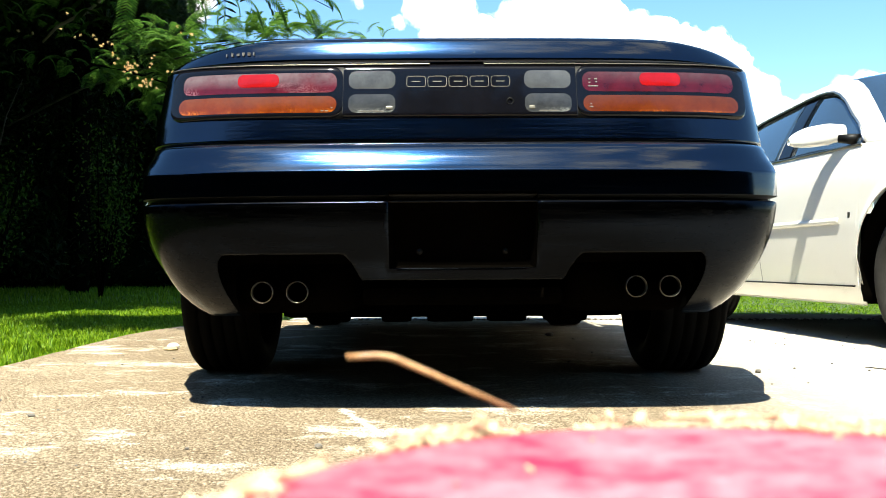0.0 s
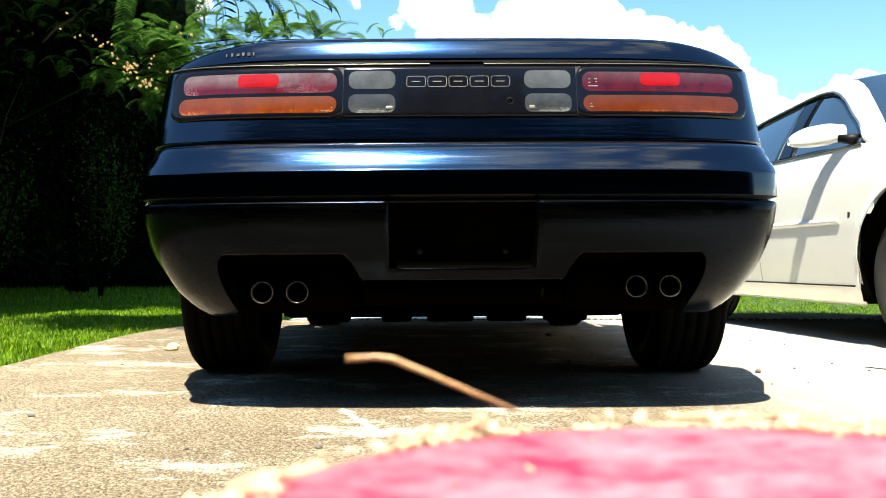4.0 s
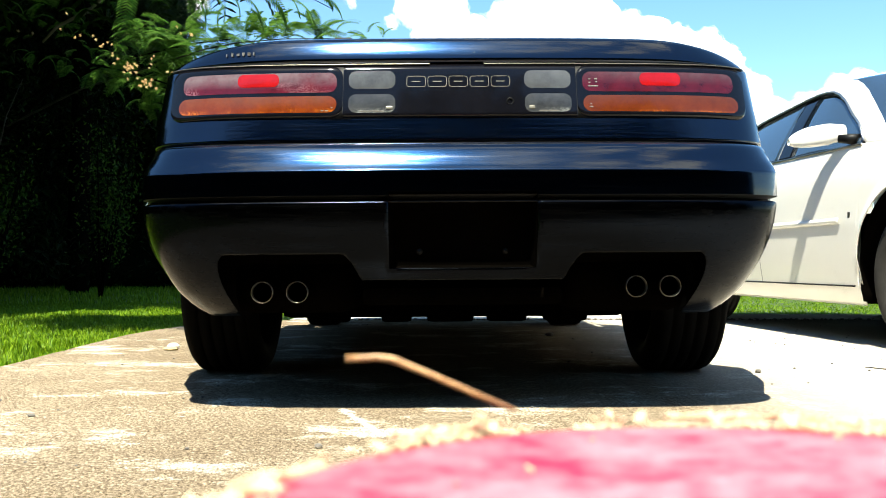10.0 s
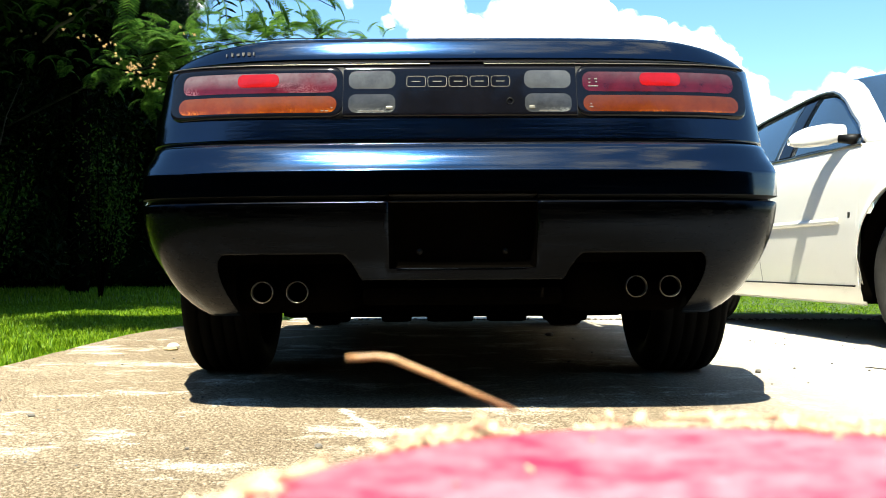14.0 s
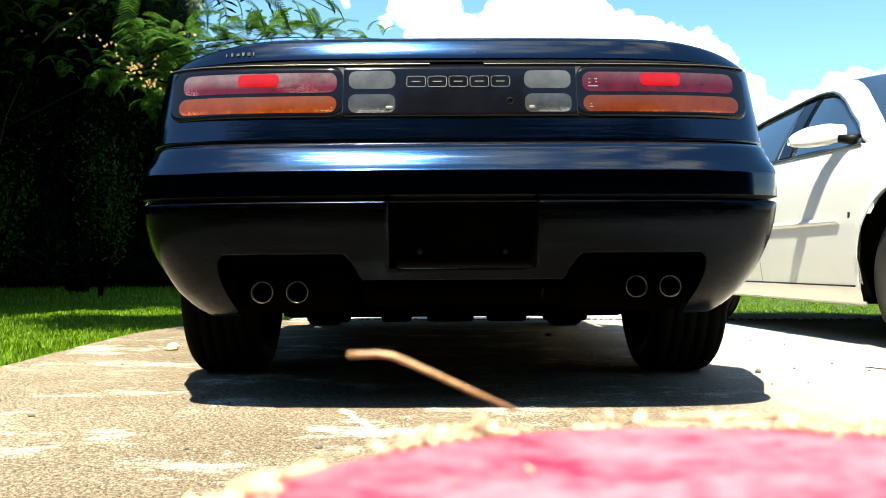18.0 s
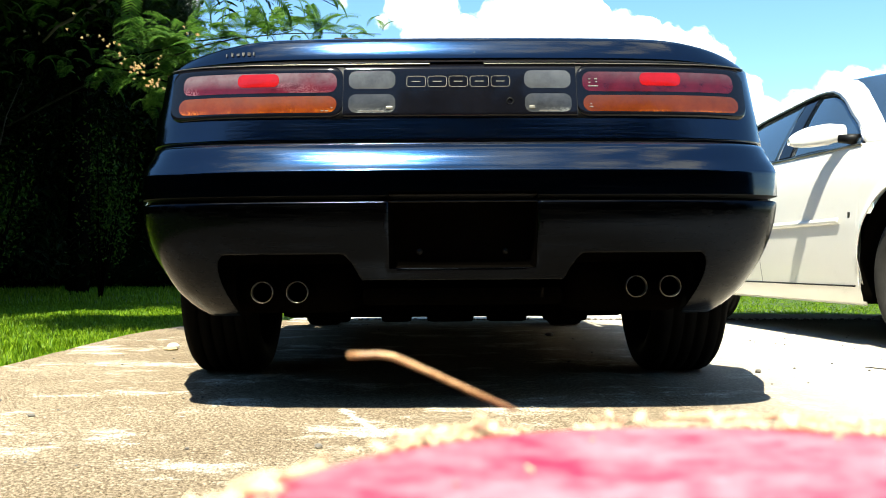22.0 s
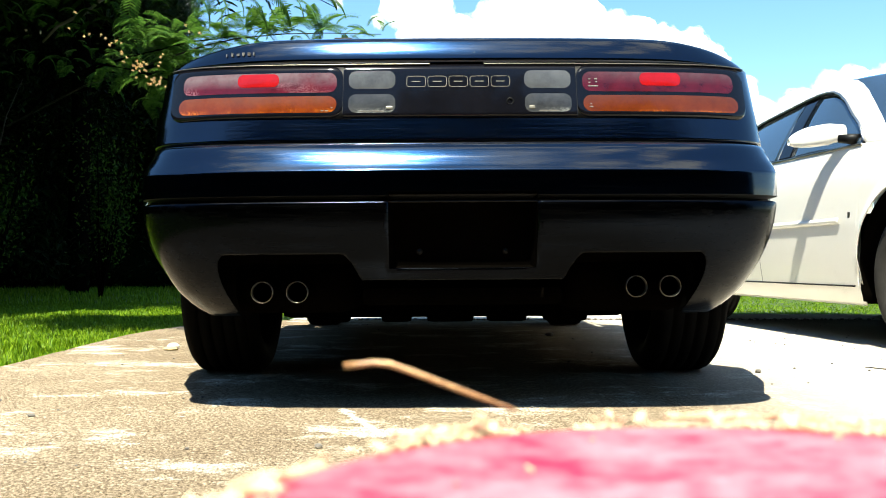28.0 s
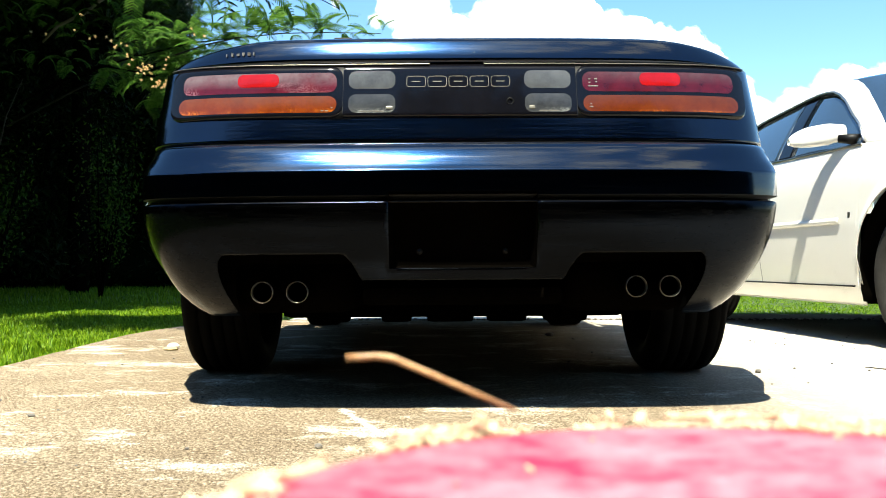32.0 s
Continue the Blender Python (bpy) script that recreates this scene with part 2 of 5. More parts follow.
# bark darkened to carry the shade of trunks and boughs
SHADE_BARK = surface("shaded_bark", (0.001, 0.001, 0.00075), (0.006, 0.005, 0.004), 0.95, 8.0, 60.0, 0.7, 0.01, spec=0.0)
# leaf colours set near-black to carry the shade among the trees
CANOPY = leaf_mat("shaded_canopy_leaf", (0.0036, 0.0108, 0.0018), (0.015, 0.033, 0.0048), 0.1, 0.5, 0.02)
SHADED_LEAF = leaf_mat("shaded_leaf", (0.001, 0.003, 0.0007), (0.007, 0.016, 0.0026), 0.1, 0.5, 0.02)
SHRUB_LEAF = leaf_mat("shrub_leaf", (0.010, 0.03, 0.004), (0.07, 0.13, 0.016), 0.3, 0.45, 0.05)
NEEDLE = leaf_mat("pine_needle", (0.008, 0.024, 0.007), (0.04, 0.08, 0.022), 0.2)
BLOOM = leaf_mat("silk_blossom", (0.50, 0.28, 0.10), (0.85, 0.64, 0.32), 0.4, 0.7)
RED_LID = surface("faded_red_plastic", (0.34, 0.012, 0.045), (0.56, 0.16, 0.19), 0.6, 22.0, 90.0, 0.25, 0.002, spread=0.12, spec=0.3)
LITTER = surface("dry_plant_bits", (0.36, 0.22, 0.07), (0.78, 0.70, 0.52), 0.9, 40.0, 300.0, 0.4, 0.002)
TWIG = surface("twig_bark", (0.17, 0.05, 0.012), (0.66, 0.44, 0.22), 0.4, 45.0, 300.0, 0.3, 0.001, spread=0.14)
STONE = surface("grit_stone", (0.06, 0.054, 0.048), (0.192, 0.174, 0.15), 0.9, 40.0, 200.0, 0.4, 0.002)
PAPER = surface("paper_scrap", (0.465, 0.45, 0.39), (0.6, 0.585, 0.525), 0.8, 40.0, 200.0, 0.1, 0.001)
LEAF_BIT = surface("yellow_leaf", (0.34, 0.25, 0.10), (0.48, 0.38, 0.18), 0.7, 40.0, 200.0, 0.1, 0.001)
CLOUD = cloud_mat()


# ---- mesh helpers ----
def mesh_ob(name, verts, faces, mat, parent=None, label="", smooth=True, thick=0.0):
    me = bpy.data.meshes.new(name)
    me.from_pydata([tuple(v) for v in verts], [], faces)
    me.materials.append(mat)
    me.polygons.foreach_set("use_smooth", [smooth] * len(me.polygons))
    me.update()
    ob = new(name, me)
    if parent:
        ob.parent = parent
    if label:
        tagged(ob, label)
    if thick:
        md = ob.modifiers.new("thickness", "SOLIDIFY")
        md.thickness, md.offset = abs(thick), -1.0 if thick > 0 else 1.0
    return ob


def part(name, bm, mat, parent, label="", smooth=False):
    me = bpy.data.meshes.new(name)
    bmesh.ops.recalc_face_normals(bm, faces=bm.faces)
    bm.to_mesh(me)
    bm.free()
    me.materials.append(mat)
    me.polygons.foreach_set("use_smooth", [smooth] * len(me.polygons))
    ob = new(name, me)
    ob.parent = parent
    if label:
        tagged(ob, label)
    return ob


def thing(name, m, label, category, group="", kind=""):
    ob = new(name)
    ob.matrix_world = m
    return tagged(ob, label, category, group, kind)


def grid_faces(nr, nc, keep=None):
    f = []
    for i in range(nr - 1):
        for j in range(nc - 1):
            if keep is None or keep(i, j):
                f.append((i * nc + j, i * nc + j + 1, (i + 1) * nc + j + 1, (i + 1) * nc + j))
    return f


def sheet(name, rows, mat, parent, label="", thick=0.004, smooth=True, keep=None):
    """A curved panel from rows of points."""
    nr, nc = len(rows), len(rows[0])
    return mesh_ob(name, [p for r in rows for p in r], grid_faces(nr, nc, keep), mat, parent, label, smooth, thick)


def box_bm(bm, x0, x1, y0, y1, z0, z1, bevel=0.0):
    r = bmesh.ops.create_cube(bm, size=1.0, matrix=Matrix.Translation(((x0 + x1) / 2, (y0 + y1) / 2, (z0 + z1) / 2)) @ Matrix.Diagonal((x1 - x0, y1 - y0, z1 - z0, 1)))
    if bevel:
        es = list({e for v in r["verts"] for e in v.link_edges})
        bmesh.ops.bevel(bm, geom=es, offset=bevel, segments=2, affect="EDGES", profile=0.6)
    return bm


def lathe(profile, n=48, axis="x"):
    """Verts and faces of a closed profile of (radius, along) turned about an axis."""
    v, f, m = [], [], len(profile)
    for i in range(n):
        a = 2 * math.pi * i / n
        for r, h in profile:
            c, s = r * math.cos(a), r * math.sin(a)
            v.append((h, c, s) if axis == "x" else (c, h, s) if axis == "y" else (c, s, h))
    for i in range(n):
        for j in range(m - 1):
            a, b = i * m + j, ((i + 1) % n) * m + j
            f.append((a, b, b + 1, a + 1))
    return v, f


def tube(points, radii, n=8):
    """Verts and faces of a tapering tube along points."""
    v, f = [], []
    pts = [Vector(p) for p in points]
    for i, p in enumerate(pts):
        d = (pts[min(i + 1, len(pts) - 1)] - pts[max(i - 1, 0)]).normalized()
        u = d.orthogonal().normalized()
        w = d.cross(u)
        for k in range(n):
            a = 2 * math.pi * k / n
            v.append(p + (u * math.cos(a) + w * math.sin(a)) * radii[i])
    for i in range(len(pts) - 1):
        for k in range(n):
            f.append((i * n + k, i * n + (k + 1) % n, (i + 1) * n + (k + 1) % n, (i + 1) * n + k))
    f.append(tuple(range(n - 1, -1, -1)))
    f.append(tuple((len(pts) - 1) * n + k for k in range(n)))
    return v, f


def lerp_table(table, z, col):
    if z <= table[0][0]:
        return table[0][col]
    for a, b in zip(table, table[1:]):
        if z <= b[0]:
            t = (z - a[0]) / (b[0] - a[0])
            return a[col] + (b[col] - a[col]) * t
    return table[-1][col]


# ---- ground ----
def ground():
    n = 60
    line = [math.copysign(abs(t) ** 3 * 2000, t) for t in np.linspace(-1, 1, n)]
    v = [(x, y, -0.05 + (0.02 * noise.noise((x * 0.2, y * 0.2, 0)) if abs(x) < 60 and abs(y) < 60 else 0)) for y in line for x in line]
    ob = mesh_ob("ground", v, grid_faces(n, n), SOIL)
    tagged(ob, "short green lawn reaching to the horizon", "ground", kind="structure")


def pad_edge(y):
    """The slab's edge along the lawn."""
    return -1.72 - 0.02 * math.sin(y * 1.6) + 0.15 * max(0, y - 4.85) ** 1.6


def slab(name, outline, z, mat, label):
    bm = bmesh.new()
    top = [bm.verts.new((x, y, z)) for x, y in outline]
    f = bm.faces.new(top)
    r = bmesh.ops.extrude_face_region(bm, geom=[f])
    for q in r["geom"]:
        if isinstance(q, bmesh.types.BMVert):
            q.co.z = -0.12
    ob = part(name, bm, mat, None)
    tagged(ob, label, "driveway", kind="structure")
    return ob


def driveway():
    ys = np.linspace(-1.2, 6.18, 60)
    left = [(pad_edge(y) + 0.012 * noise.noise((0, y * 6, 0)), y) for y in ys]
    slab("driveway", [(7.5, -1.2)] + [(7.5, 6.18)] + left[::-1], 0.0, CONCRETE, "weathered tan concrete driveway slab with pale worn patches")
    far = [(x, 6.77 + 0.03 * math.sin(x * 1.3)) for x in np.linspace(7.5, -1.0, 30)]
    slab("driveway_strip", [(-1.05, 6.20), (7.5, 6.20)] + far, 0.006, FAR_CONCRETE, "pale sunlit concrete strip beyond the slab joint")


ground()
driveway()


# ---- cars ----
def wheel(parent, x, y, z, radius, width, rim_r, side, spokes=5, rubber=None):
    """tyre and rim under one wheel; side -1 faces the car's -x."""
    hub = new("wheel")
    hub.parent = parent
    hub.location = (x, y, z)
    h = width / 2
    prof = [(rim_r, -h * 0.72), (rim_r + 0.012, -h * 0.9), (rim_r + (radius - rim_r) * 0.5, -h), (radius - 0.022, -h * 0.93), (radius - 0.006, -h * 0.82)]
    for k in range(-2, 3):
        c = k * h * 0.31
        prof += [(radius, c - 0.016), (radius, c + 0.011), (radius - 0.007, c + 0.013), (radius - 0.007, c + 0.018)]
    prof += [(radius - 0.006, h * 0.82), (radius - 0.022, h * 0.93), (rim_r + (radius - rim_r) * 0.5, h), (rim_r + 0.012, h * 0.9), (rim_r, h * 0.72), (rim_r, -h * 0.72)]
    v, f = lathe(prof, 64)
    mesh_ob("tyre", v, f, rubber or SHADED_RUBBER, hub, "black rubber tyre with worn tread")
    o = side * h
    v, f = lathe([(rim_r, o * 0.8), (rim_r - 0.012, o * 0.82), (rim_r - 0.03, o * 0.5), (rim_r - 0.03, -o * 0.7), (rim_r, -o * 0.72)], 48)
    n0 = len(v)
    hv, hf = lathe([(0.001, o * 0.7), (0.05, o * 0.7), (0.065, o * 0.55), (0.065, o * 0.1), (0.001, o * 0.1)], 24)
    v += hv
    f += [tuple(i + n0 for i in q) for q in hf]
    for k in range(spokes):
        a = 2 * math.pi * k / spokes
        d, t = Vector((0, math.cos(a), math.sin(a))), Vector((0, -math.sin(a), math.cos(a)))
        n0 = len(v)
        for r, w, q in ((0.05, 0.03, 0.62), (rim_r - 0.02, 0.045, 0.68)):
            for sx, sw in ((1, -1), (1, 1), (0.3, 1), (0.3, -1)):
                v.append(d * r + t * (w * sw) + Vector((o * q * sx, 0, 0)))
        f += [tuple(n0 + i for i in q) for q in ((0, 1, 2, 3), (7, 6, 5, 4), (0, 4, 5, 1), (1, 5, 6, 2), (2, 6, 7, 3), (3, 7, 4, 0))]
    mesh_ob("rim", v, f, ALLOY, hub, "grey alloy rim", smooth=False)
    # black disc added to fill the wheel's inner side with shade
    v, f = lathe([(0.001, -o * 0.6), (rim_r - 0.001, -o * 0.6), (rim_r - 0.001, -o * 0.73), (0.001, -o * 0.73)], 32)
    mesh_ob("wheel_shade_disc", v, f, UNDER, hub, "black disc added to close the wheel's inner side")
    return hub


# rear of the sports car: height, distance forward of the tail, half width
TAIL = 2.24
TAIL_PROFILE = ((0.18, 0.20, 0.650), (0.22, 0.162, 0.700), (0.256, 0.125, 0.740), (0.2955, 0.090, 0.773), (0.325, 0.067, 0.788), (0.349, 0.051, 0.799), (0.375, 0.034, 0.809), (0.398, 0.0225, 0.817), (0.43, 0.0095, 0.826), (0.468, 0.0026, 0.836), (0.50, 0.0016, 0.841),
                (0.520, 0.0015, 0.844), (0.5235, 0.0027, 0.843), (0.526, 0.0055, 0.841), (0.5275, 0.0105, 0.839), (0.530, 0.026, 0.835), (0.536, 0.028, 0.835), (0.540, 0.0005, 0.845), (0.56, 0.0, 0.845), (0.596, 0.0006, 0.844), (0.602, 0.0012, 0.844), (0.6065, 0.0042, 0.843), (0.611, 0.0076, 0.843),
                (0.62, 0.0138, 0.842), (0.632, 0.0212, 0.839), (0.644, 0.0283, 0.837), (0.656, 0.0362, 0.836), (0.664, 0.0422, 0.836), (0.670, 0.048, 0.836), (0.674, 0.054, 0.836), (0.677, 0.062, 0.837),
                (0.680, 0.080, 0.841), (0.684, 0.110, 0.850), (0.688, 0.146, 0.857), (0.692, 0.138, 0.863), (0.75, 0.153, 0.859), (0.76, 0.1555, 0.858), (0.90, 0.192, 0.843), (0.93, 0.205, 0.842), (1.0, 0.24, 0.826))
BOW = 0.030


def upper_share(z):
    t = min(max((z - 0.62) / 0.07, 0), 1)
    return t * t * (3 - 2 * t)


def squareness(z):
    return 4.5 + 2.3 * upper_share(z)


def corner_depth(z):
    return 0.22 + 0.21 * upper_share(z)


def tail_y(x, z):
    w = lerp_table(TAIL_PROFILE, z, 2)
    q, n = min(abs(x) / w, 0.9999), squareness(z)
    return TAIL + lerp_table(TAIL_PROFILE, z, 1) + corner_depth(z) * (1 - (1 - q ** n) ** (1 / n)) + BOW * q * q


def flank(y, z):
    """How far the flank stands out beyond the tail's half width."""
    return 0.20 * (1 - math.exp(-max(y - 2.42, 0) / 0.45)) * (1 - 0.75 * upper_share(z)) * (0.45 + 0.55 * min(1, max(0, (z - 0.22) / 0.2)))


def tail_pad(name, x0, x1, z0, z1, radius, mat, parent, proud=0.003, deep=0.01, label="", nx=28, nz=8, dome=0.0, inlaid=False):
    """A rounded pad that follows the curved tail."""
    xs = [x0 + (x1 - x0) * (0.5 - 0.5 * math.cos(math.pi * i / nx)) for i in range(nx + 1)]
    rows_f, rows_b = [], []
    for j in range(nz + 1):
        rf, rb = [], []
        for x in xs:
            e = min(x - x0, x1 - x)
            cut = 0.0
            if e < radius:
                cut = radius - math.sqrt(max(radius ** 2 - (radius - e) ** 2, 0))
            z = z0 + cut + (z1 - z0 - 2 * cut) * j / nz
            y = tail_y(x, z)
            u, w = (j / nz) * 2 - 1, (x - x0) / (x1 - x0) * 2 - 1
            rf.append((x, y - proud - dome * (1 - u * u) * (1 - w ** 6), z))
            rb.append((x, y + deep, z))
        rows_f.append(rf)
        rows_b.append(rb)
    nr, nc = nz + 1, nx + 1
    if inlaid:
        return mesh_ob(name, [p for r in rows_f for p in r], grid_faces(nr, nc), mat, parent, label)
    v = [p for r in rows_f for p in r] + [p for r in rows_b for p in r]
    f = grid_faces(nr, nc)
    o = nr * nc
    f += [tuple(reversed([i + o for i in q])) for q in f]
    ring = [j for j in range(nc)] + [i * nc + nc - 1 for i in range(1, nr)] + [(nr - 1) * nc + j for j in range(nc - 2, -1, -1)] + [i * nc for i in range(nr - 2, 0, -1)]
    for a, b in zip(ring, ring[1:] + ring[:1]):
        f.append((b, a, a + o, b + o))
    ob = mesh_ob(name, v, f, mat, parent, label)
    for k in range(2 * nx * nz, len(f)):
        ob.data.polygons[k].use_smooth = False
    return ob


def bumper_bottom(x):
    """Lower edge of the rear bumper: lip, exhaust openings, corner pods."""
    x = abs(x)

    def step(a, b, e):
        t = min(max((e - a) / (b - a), 0), 1)
        return t * t * (3 - 2 * t)
    z = 0.326 + (0.394 - 0.326) * math.sqrt(step(0.258, 0.308, x))
    drop = (x - 0.606) / 0.060
    if drop > 0:
        z = z - (0.394 - 0.232) * (1 - math.sqrt(max(1 - min(drop, 1) ** 2, 0)))
    return z


def pod_lean(x, z):
    """The corner pods reach inwards towards their foot."""
    a = abs(x)
    if z > 0.375 or a < 0.56:
        return x
    k = min(1, (a - 0.56) / 0.10) * min(1, max(0, (0.80 - a) / 0.14))
    return math.copysign(a - 0.05 * k * ((0.375 - z) / 0.14) ** 1.2, x)


def sports_car():
    car = thing("sports_car", pose(0, 0, 0.02, 0, -0.4, 0), "dark navy metallic sports coupe parked with its tail to the camera", "car")
    half = sorted({*np.linspace(0, 0.25, 6), *np.linspace(0.25, 0.32, 12), *np.linspace(0.32, 0.58, 7), *np.linspace(0.595, 0.606, 3), *np.linspace(0.608, 0.656, 16), *np.linspace(0.659, 0.667, 10), *[0.68 + 0.22 * math.sin(k / 26 * math.pi / 2) for k in range(27)]} | {0.186})
    half = [float(x) for x in half]
    cols = [-x for x in half[::-1]] + half[1:]
    qs = [c / 0.90 for c in cols]

    def across(c, w):
        """Column c on a section of half width w: kept within the exhaust openings, squeezed towards the corner."""
        a = abs(c)
        return math.copysign(min(a if a <= 0.60 else 0.60 + (a - 0.60) / 0.30 * (w - 0.60), 0.9999 * w), c)
    # bumper
    zs = [0.2 + 0.0131 * i for i in range(12)] + [0.357, 0.375, 0.385, 0.40, 0.43, 0.47, 0.50, 0.520, 0.5235, 0.526, 0.5275, 0.530, 0.536, 0.540, 0.549, 0.56, 0.575, 0.590, 0.596, 0.599, 0.602, 0.6045, 0.607, 0.609, 0.611, 0.615, 0.62, 0.626, 0.632, 0.638, 0.644, 0.650, 0.656, 0.660, 0.664, 0.667, 0.670, 0.672, 0.674, 0.6755, 0.677, 0.6785, 0.680, 0.684, 0.688]
    rows = []
    for z in zs:
        r = []
        for c in cols:
            zz = max(z, bumper_bottom(c))
            x = pod_lean(across(c, lerp_table(TAIL_PROFILE, zz, 2)), zz)
            r.append((x, tail_y(x, zz), zz))
        z = max(z, 0.232)
        sides = [(lerp_table(TAIL_PROFILE, z, 2) + flank(y, z), y, z) for y in [max(TAIL + 0.48, r[-1][1] + 0.03) + 0.085 * k for k in range(5)]]
        r = [(-x, y, s) for x, y, s in reversed(sides)] + r + sides
        rows.append(r)

    rows.append([(x * 0.93, y + 0.03, z + 0.001) for x, y, z in rows[-1]])

    def solid(i, j):
        a, b, c = rows[i][j], rows[i + 1][j], rows[i + 1][j + 1]
        if b[2] - a[2] < 1e-5 and c[2] - rows[i][j + 1][2] < 1e-5:
            return False
        cx, cz = (a[0] + c[0]) / 2, (a[2] + c[2]) / 2
        return not (abs(cx) < 0.186 and 0.357 < cz < 0.549)
    cut = zs.index(0.536)
    for name, mat, label, keep in (("rear_bumper", NAVY_DULL_DARK, "navy moulded rear bumper with dulled lacquer, shade put into its paint", lambda i, j: i < cut - 1 and solid(i, j)),
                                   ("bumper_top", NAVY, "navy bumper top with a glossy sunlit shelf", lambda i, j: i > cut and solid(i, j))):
        skin = sheet(name, rows, mat, car, label, 0.0025 if mat is NAVY_DULL_DARK else 0.0, keep=keep)
        bm = bmesh.new()
        bm.from_mesh(skin.data)
        bmesh.ops.remove_doubles(bm, verts=bm.verts[:], dist=0.00005)
        bmesh.ops.delete(bm, geom=[v for v in bm.verts if not v.link_faces], context="VERTS")
        bm.to_mesh(skin.data)
        bm.free()
    # black strip stands in for the shade of the bumper groove
    groove = [[(x, y + back, z) for x, y, z in rows[zs.index(near)]] for near, back in ((0.526, 0.006), (0.530, 0.008), (0.536, 0.010), (0.540, 0.012))]
    sheet("groove_shade", groove, BLACK_TRIM, car, "black strip for the shade in the groove round the bumper", 0.004)
    # recess of the number plate
    bm = bmesh.new()
    fr = [(-0.187, 0.355), (0.187, 0.355), (0.187, 0.551), (-0.187, 0.551)]
    a = [bm.verts.new((x, tail_y(x, z) + 0.002, z)) for x, z in fr]
    b = [bm.verts.new((x * 0.93, TAIL + 0.075, 0.453 + (z - 0.453) * 0.9)) for x, z in fr]
    for i in range(4):
        bm.faces.new((a[i], a[(i + 1) % 4], b[(i + 1) % 4], b[i]))
    bm.faces.new(b)
    # recess coloured near-black for the shade inside it
    recess = part("plate_recess", bm, UNDER, car, "empty number plate recess blackened for its shade")
    for x in (-0.11, 0.11):
        v, f = lathe([(0.001, -0.006), (0.007, -0.005), (0.008, 0.0), (0.008, 0.004)], 12, "y")
        mesh_ob("bolt", v, f, BLACK_TRIM, recess).location = (x, TAIL + 0.074, 0.40)
    # tail panel and quarter corners
    zs2 = [0.692, 0.70, 0.72, 0.745, 0.755, 0.78, 0.82, 0.86, 0.90, 0.905]
    rows = []
    for z in zs2:
        w = lerp_table(TAIL_PROFILE, z, 2)
        r = [(w * min(max(q, -0.9999), 0.9999), tail_y(w * min(max(q, -0.9999), 0.9999), z), z) for q in qs]
        sides = [(w + flank(TAIL + 0.70 + 0.06 * k, z) * 0.5 * k, TAIL + 0.70 + 0.06 * k, z) for k in range(3)]
        rows.append([(-x, y, s) for x, y, s in reversed(sides)] + r + sides)
    cap = rows[-1]
    # dark backing added behind the seam so that no light shows through
    tail_pad("seam_backing", -0.853, 0.853, 0.668, 0.712, 0.004, BLACK_TRIM, car, -0.022, 0.03, "dark strip added behind the seam to close it", 60, 3)
    sheet("quarter_cap", [cap, [(x * 0.90, min(y + 0.05, 3.0), z + 0.004) for x, y, z in cap], [(x * 0.70, min(y + 0.16, 3.0), z + 0.004) for x, y, z in cap]], NAVY, car, "", 0.003)
    sheet("tail_panel", rows, NAVY, car, "navy painted tail panel below the lamps", 0.005)
    # lamps
    tail_pad("centre_garnish", -0.3125, 0.3125, 0.757, 0.906, 0.003, BLACK_PANEL, car, 0.0025, 0.008, "gloss black panel between the lamps", 40, 10)
    for s in (-1, 1):
        tail_pad("gasket", min(s * 0.29, s * 0.36), max(s * 0.29, s * 0.36), 0.754, 0.904, 0.002, BLACK_TRIM, car, 0.0012, 0.006, "black gasket between lamp and centre panel", 8, 6)

        def both(a, b):
            return (a, b) if s > 0 else (-b, -a)
        lamp = tail_pad("tail_lamp", *both(0.3135, 0.790), 0.756, 0.905, 0.035, BLACK_PANEL, car, 0.0025, 0.012, "wide tail lamp with red and amber lenses in black", 48, 10)
        tail_pad("red_lens", *both(0.330, 0.754), 0.829, 0.885, 0.022, RED_LENS if s < 0 else RED_LENS_RIGHT, lamp, 0.0029, 0.004, "smoky red lens", 40, 6, 0.0002, True)
        tail_pad("reflector", *both(0.486, 0.599), 0.846, 0.883, 0.016, RED_REFLECTOR, lamp, 0.0036, 0.002, "bright red reflector", 24, 6, 0.0006, True)
        tail_pad("amber_lens", *both(0.330, 0.764), 0.773, 0.819, 0.022, ORANGE_LENS if s < 0 else ORANGE_LENS_RIGHT, lamp, 0.0029, 0.004, "amber lens", 40, 6, 0.0002, True)
        for z0, z1 in ((0.838, 0.889), (0.771, 0.823)):
            rev = tail_pad("reversing_lens", *both(0.173, 0.298), z0, z1, 0.020, CLEAR_LENS, car, 0.0030, 0.004, "greyish clear reversing lens", 24, 6, 0.0003, True)
            if z0 < 0.8:
                tail_pad("bulb_reflector", *((-0.198, -0.180) if s < 0 else (0.184, 0.200)), 0.779, 0.790, 0.003, BADGE, rev, 0.0038, 0.002, "pale reflector behind the lens", 8, 3)
                tail_pad("marking", *((-0.268, -0.205) if s < 0 else (0.210, 0.262)), 0.7735, 0.7765, 0.001, STONE, rev, 0.0038, 0.002, "faint moulded marking", 8, 2)
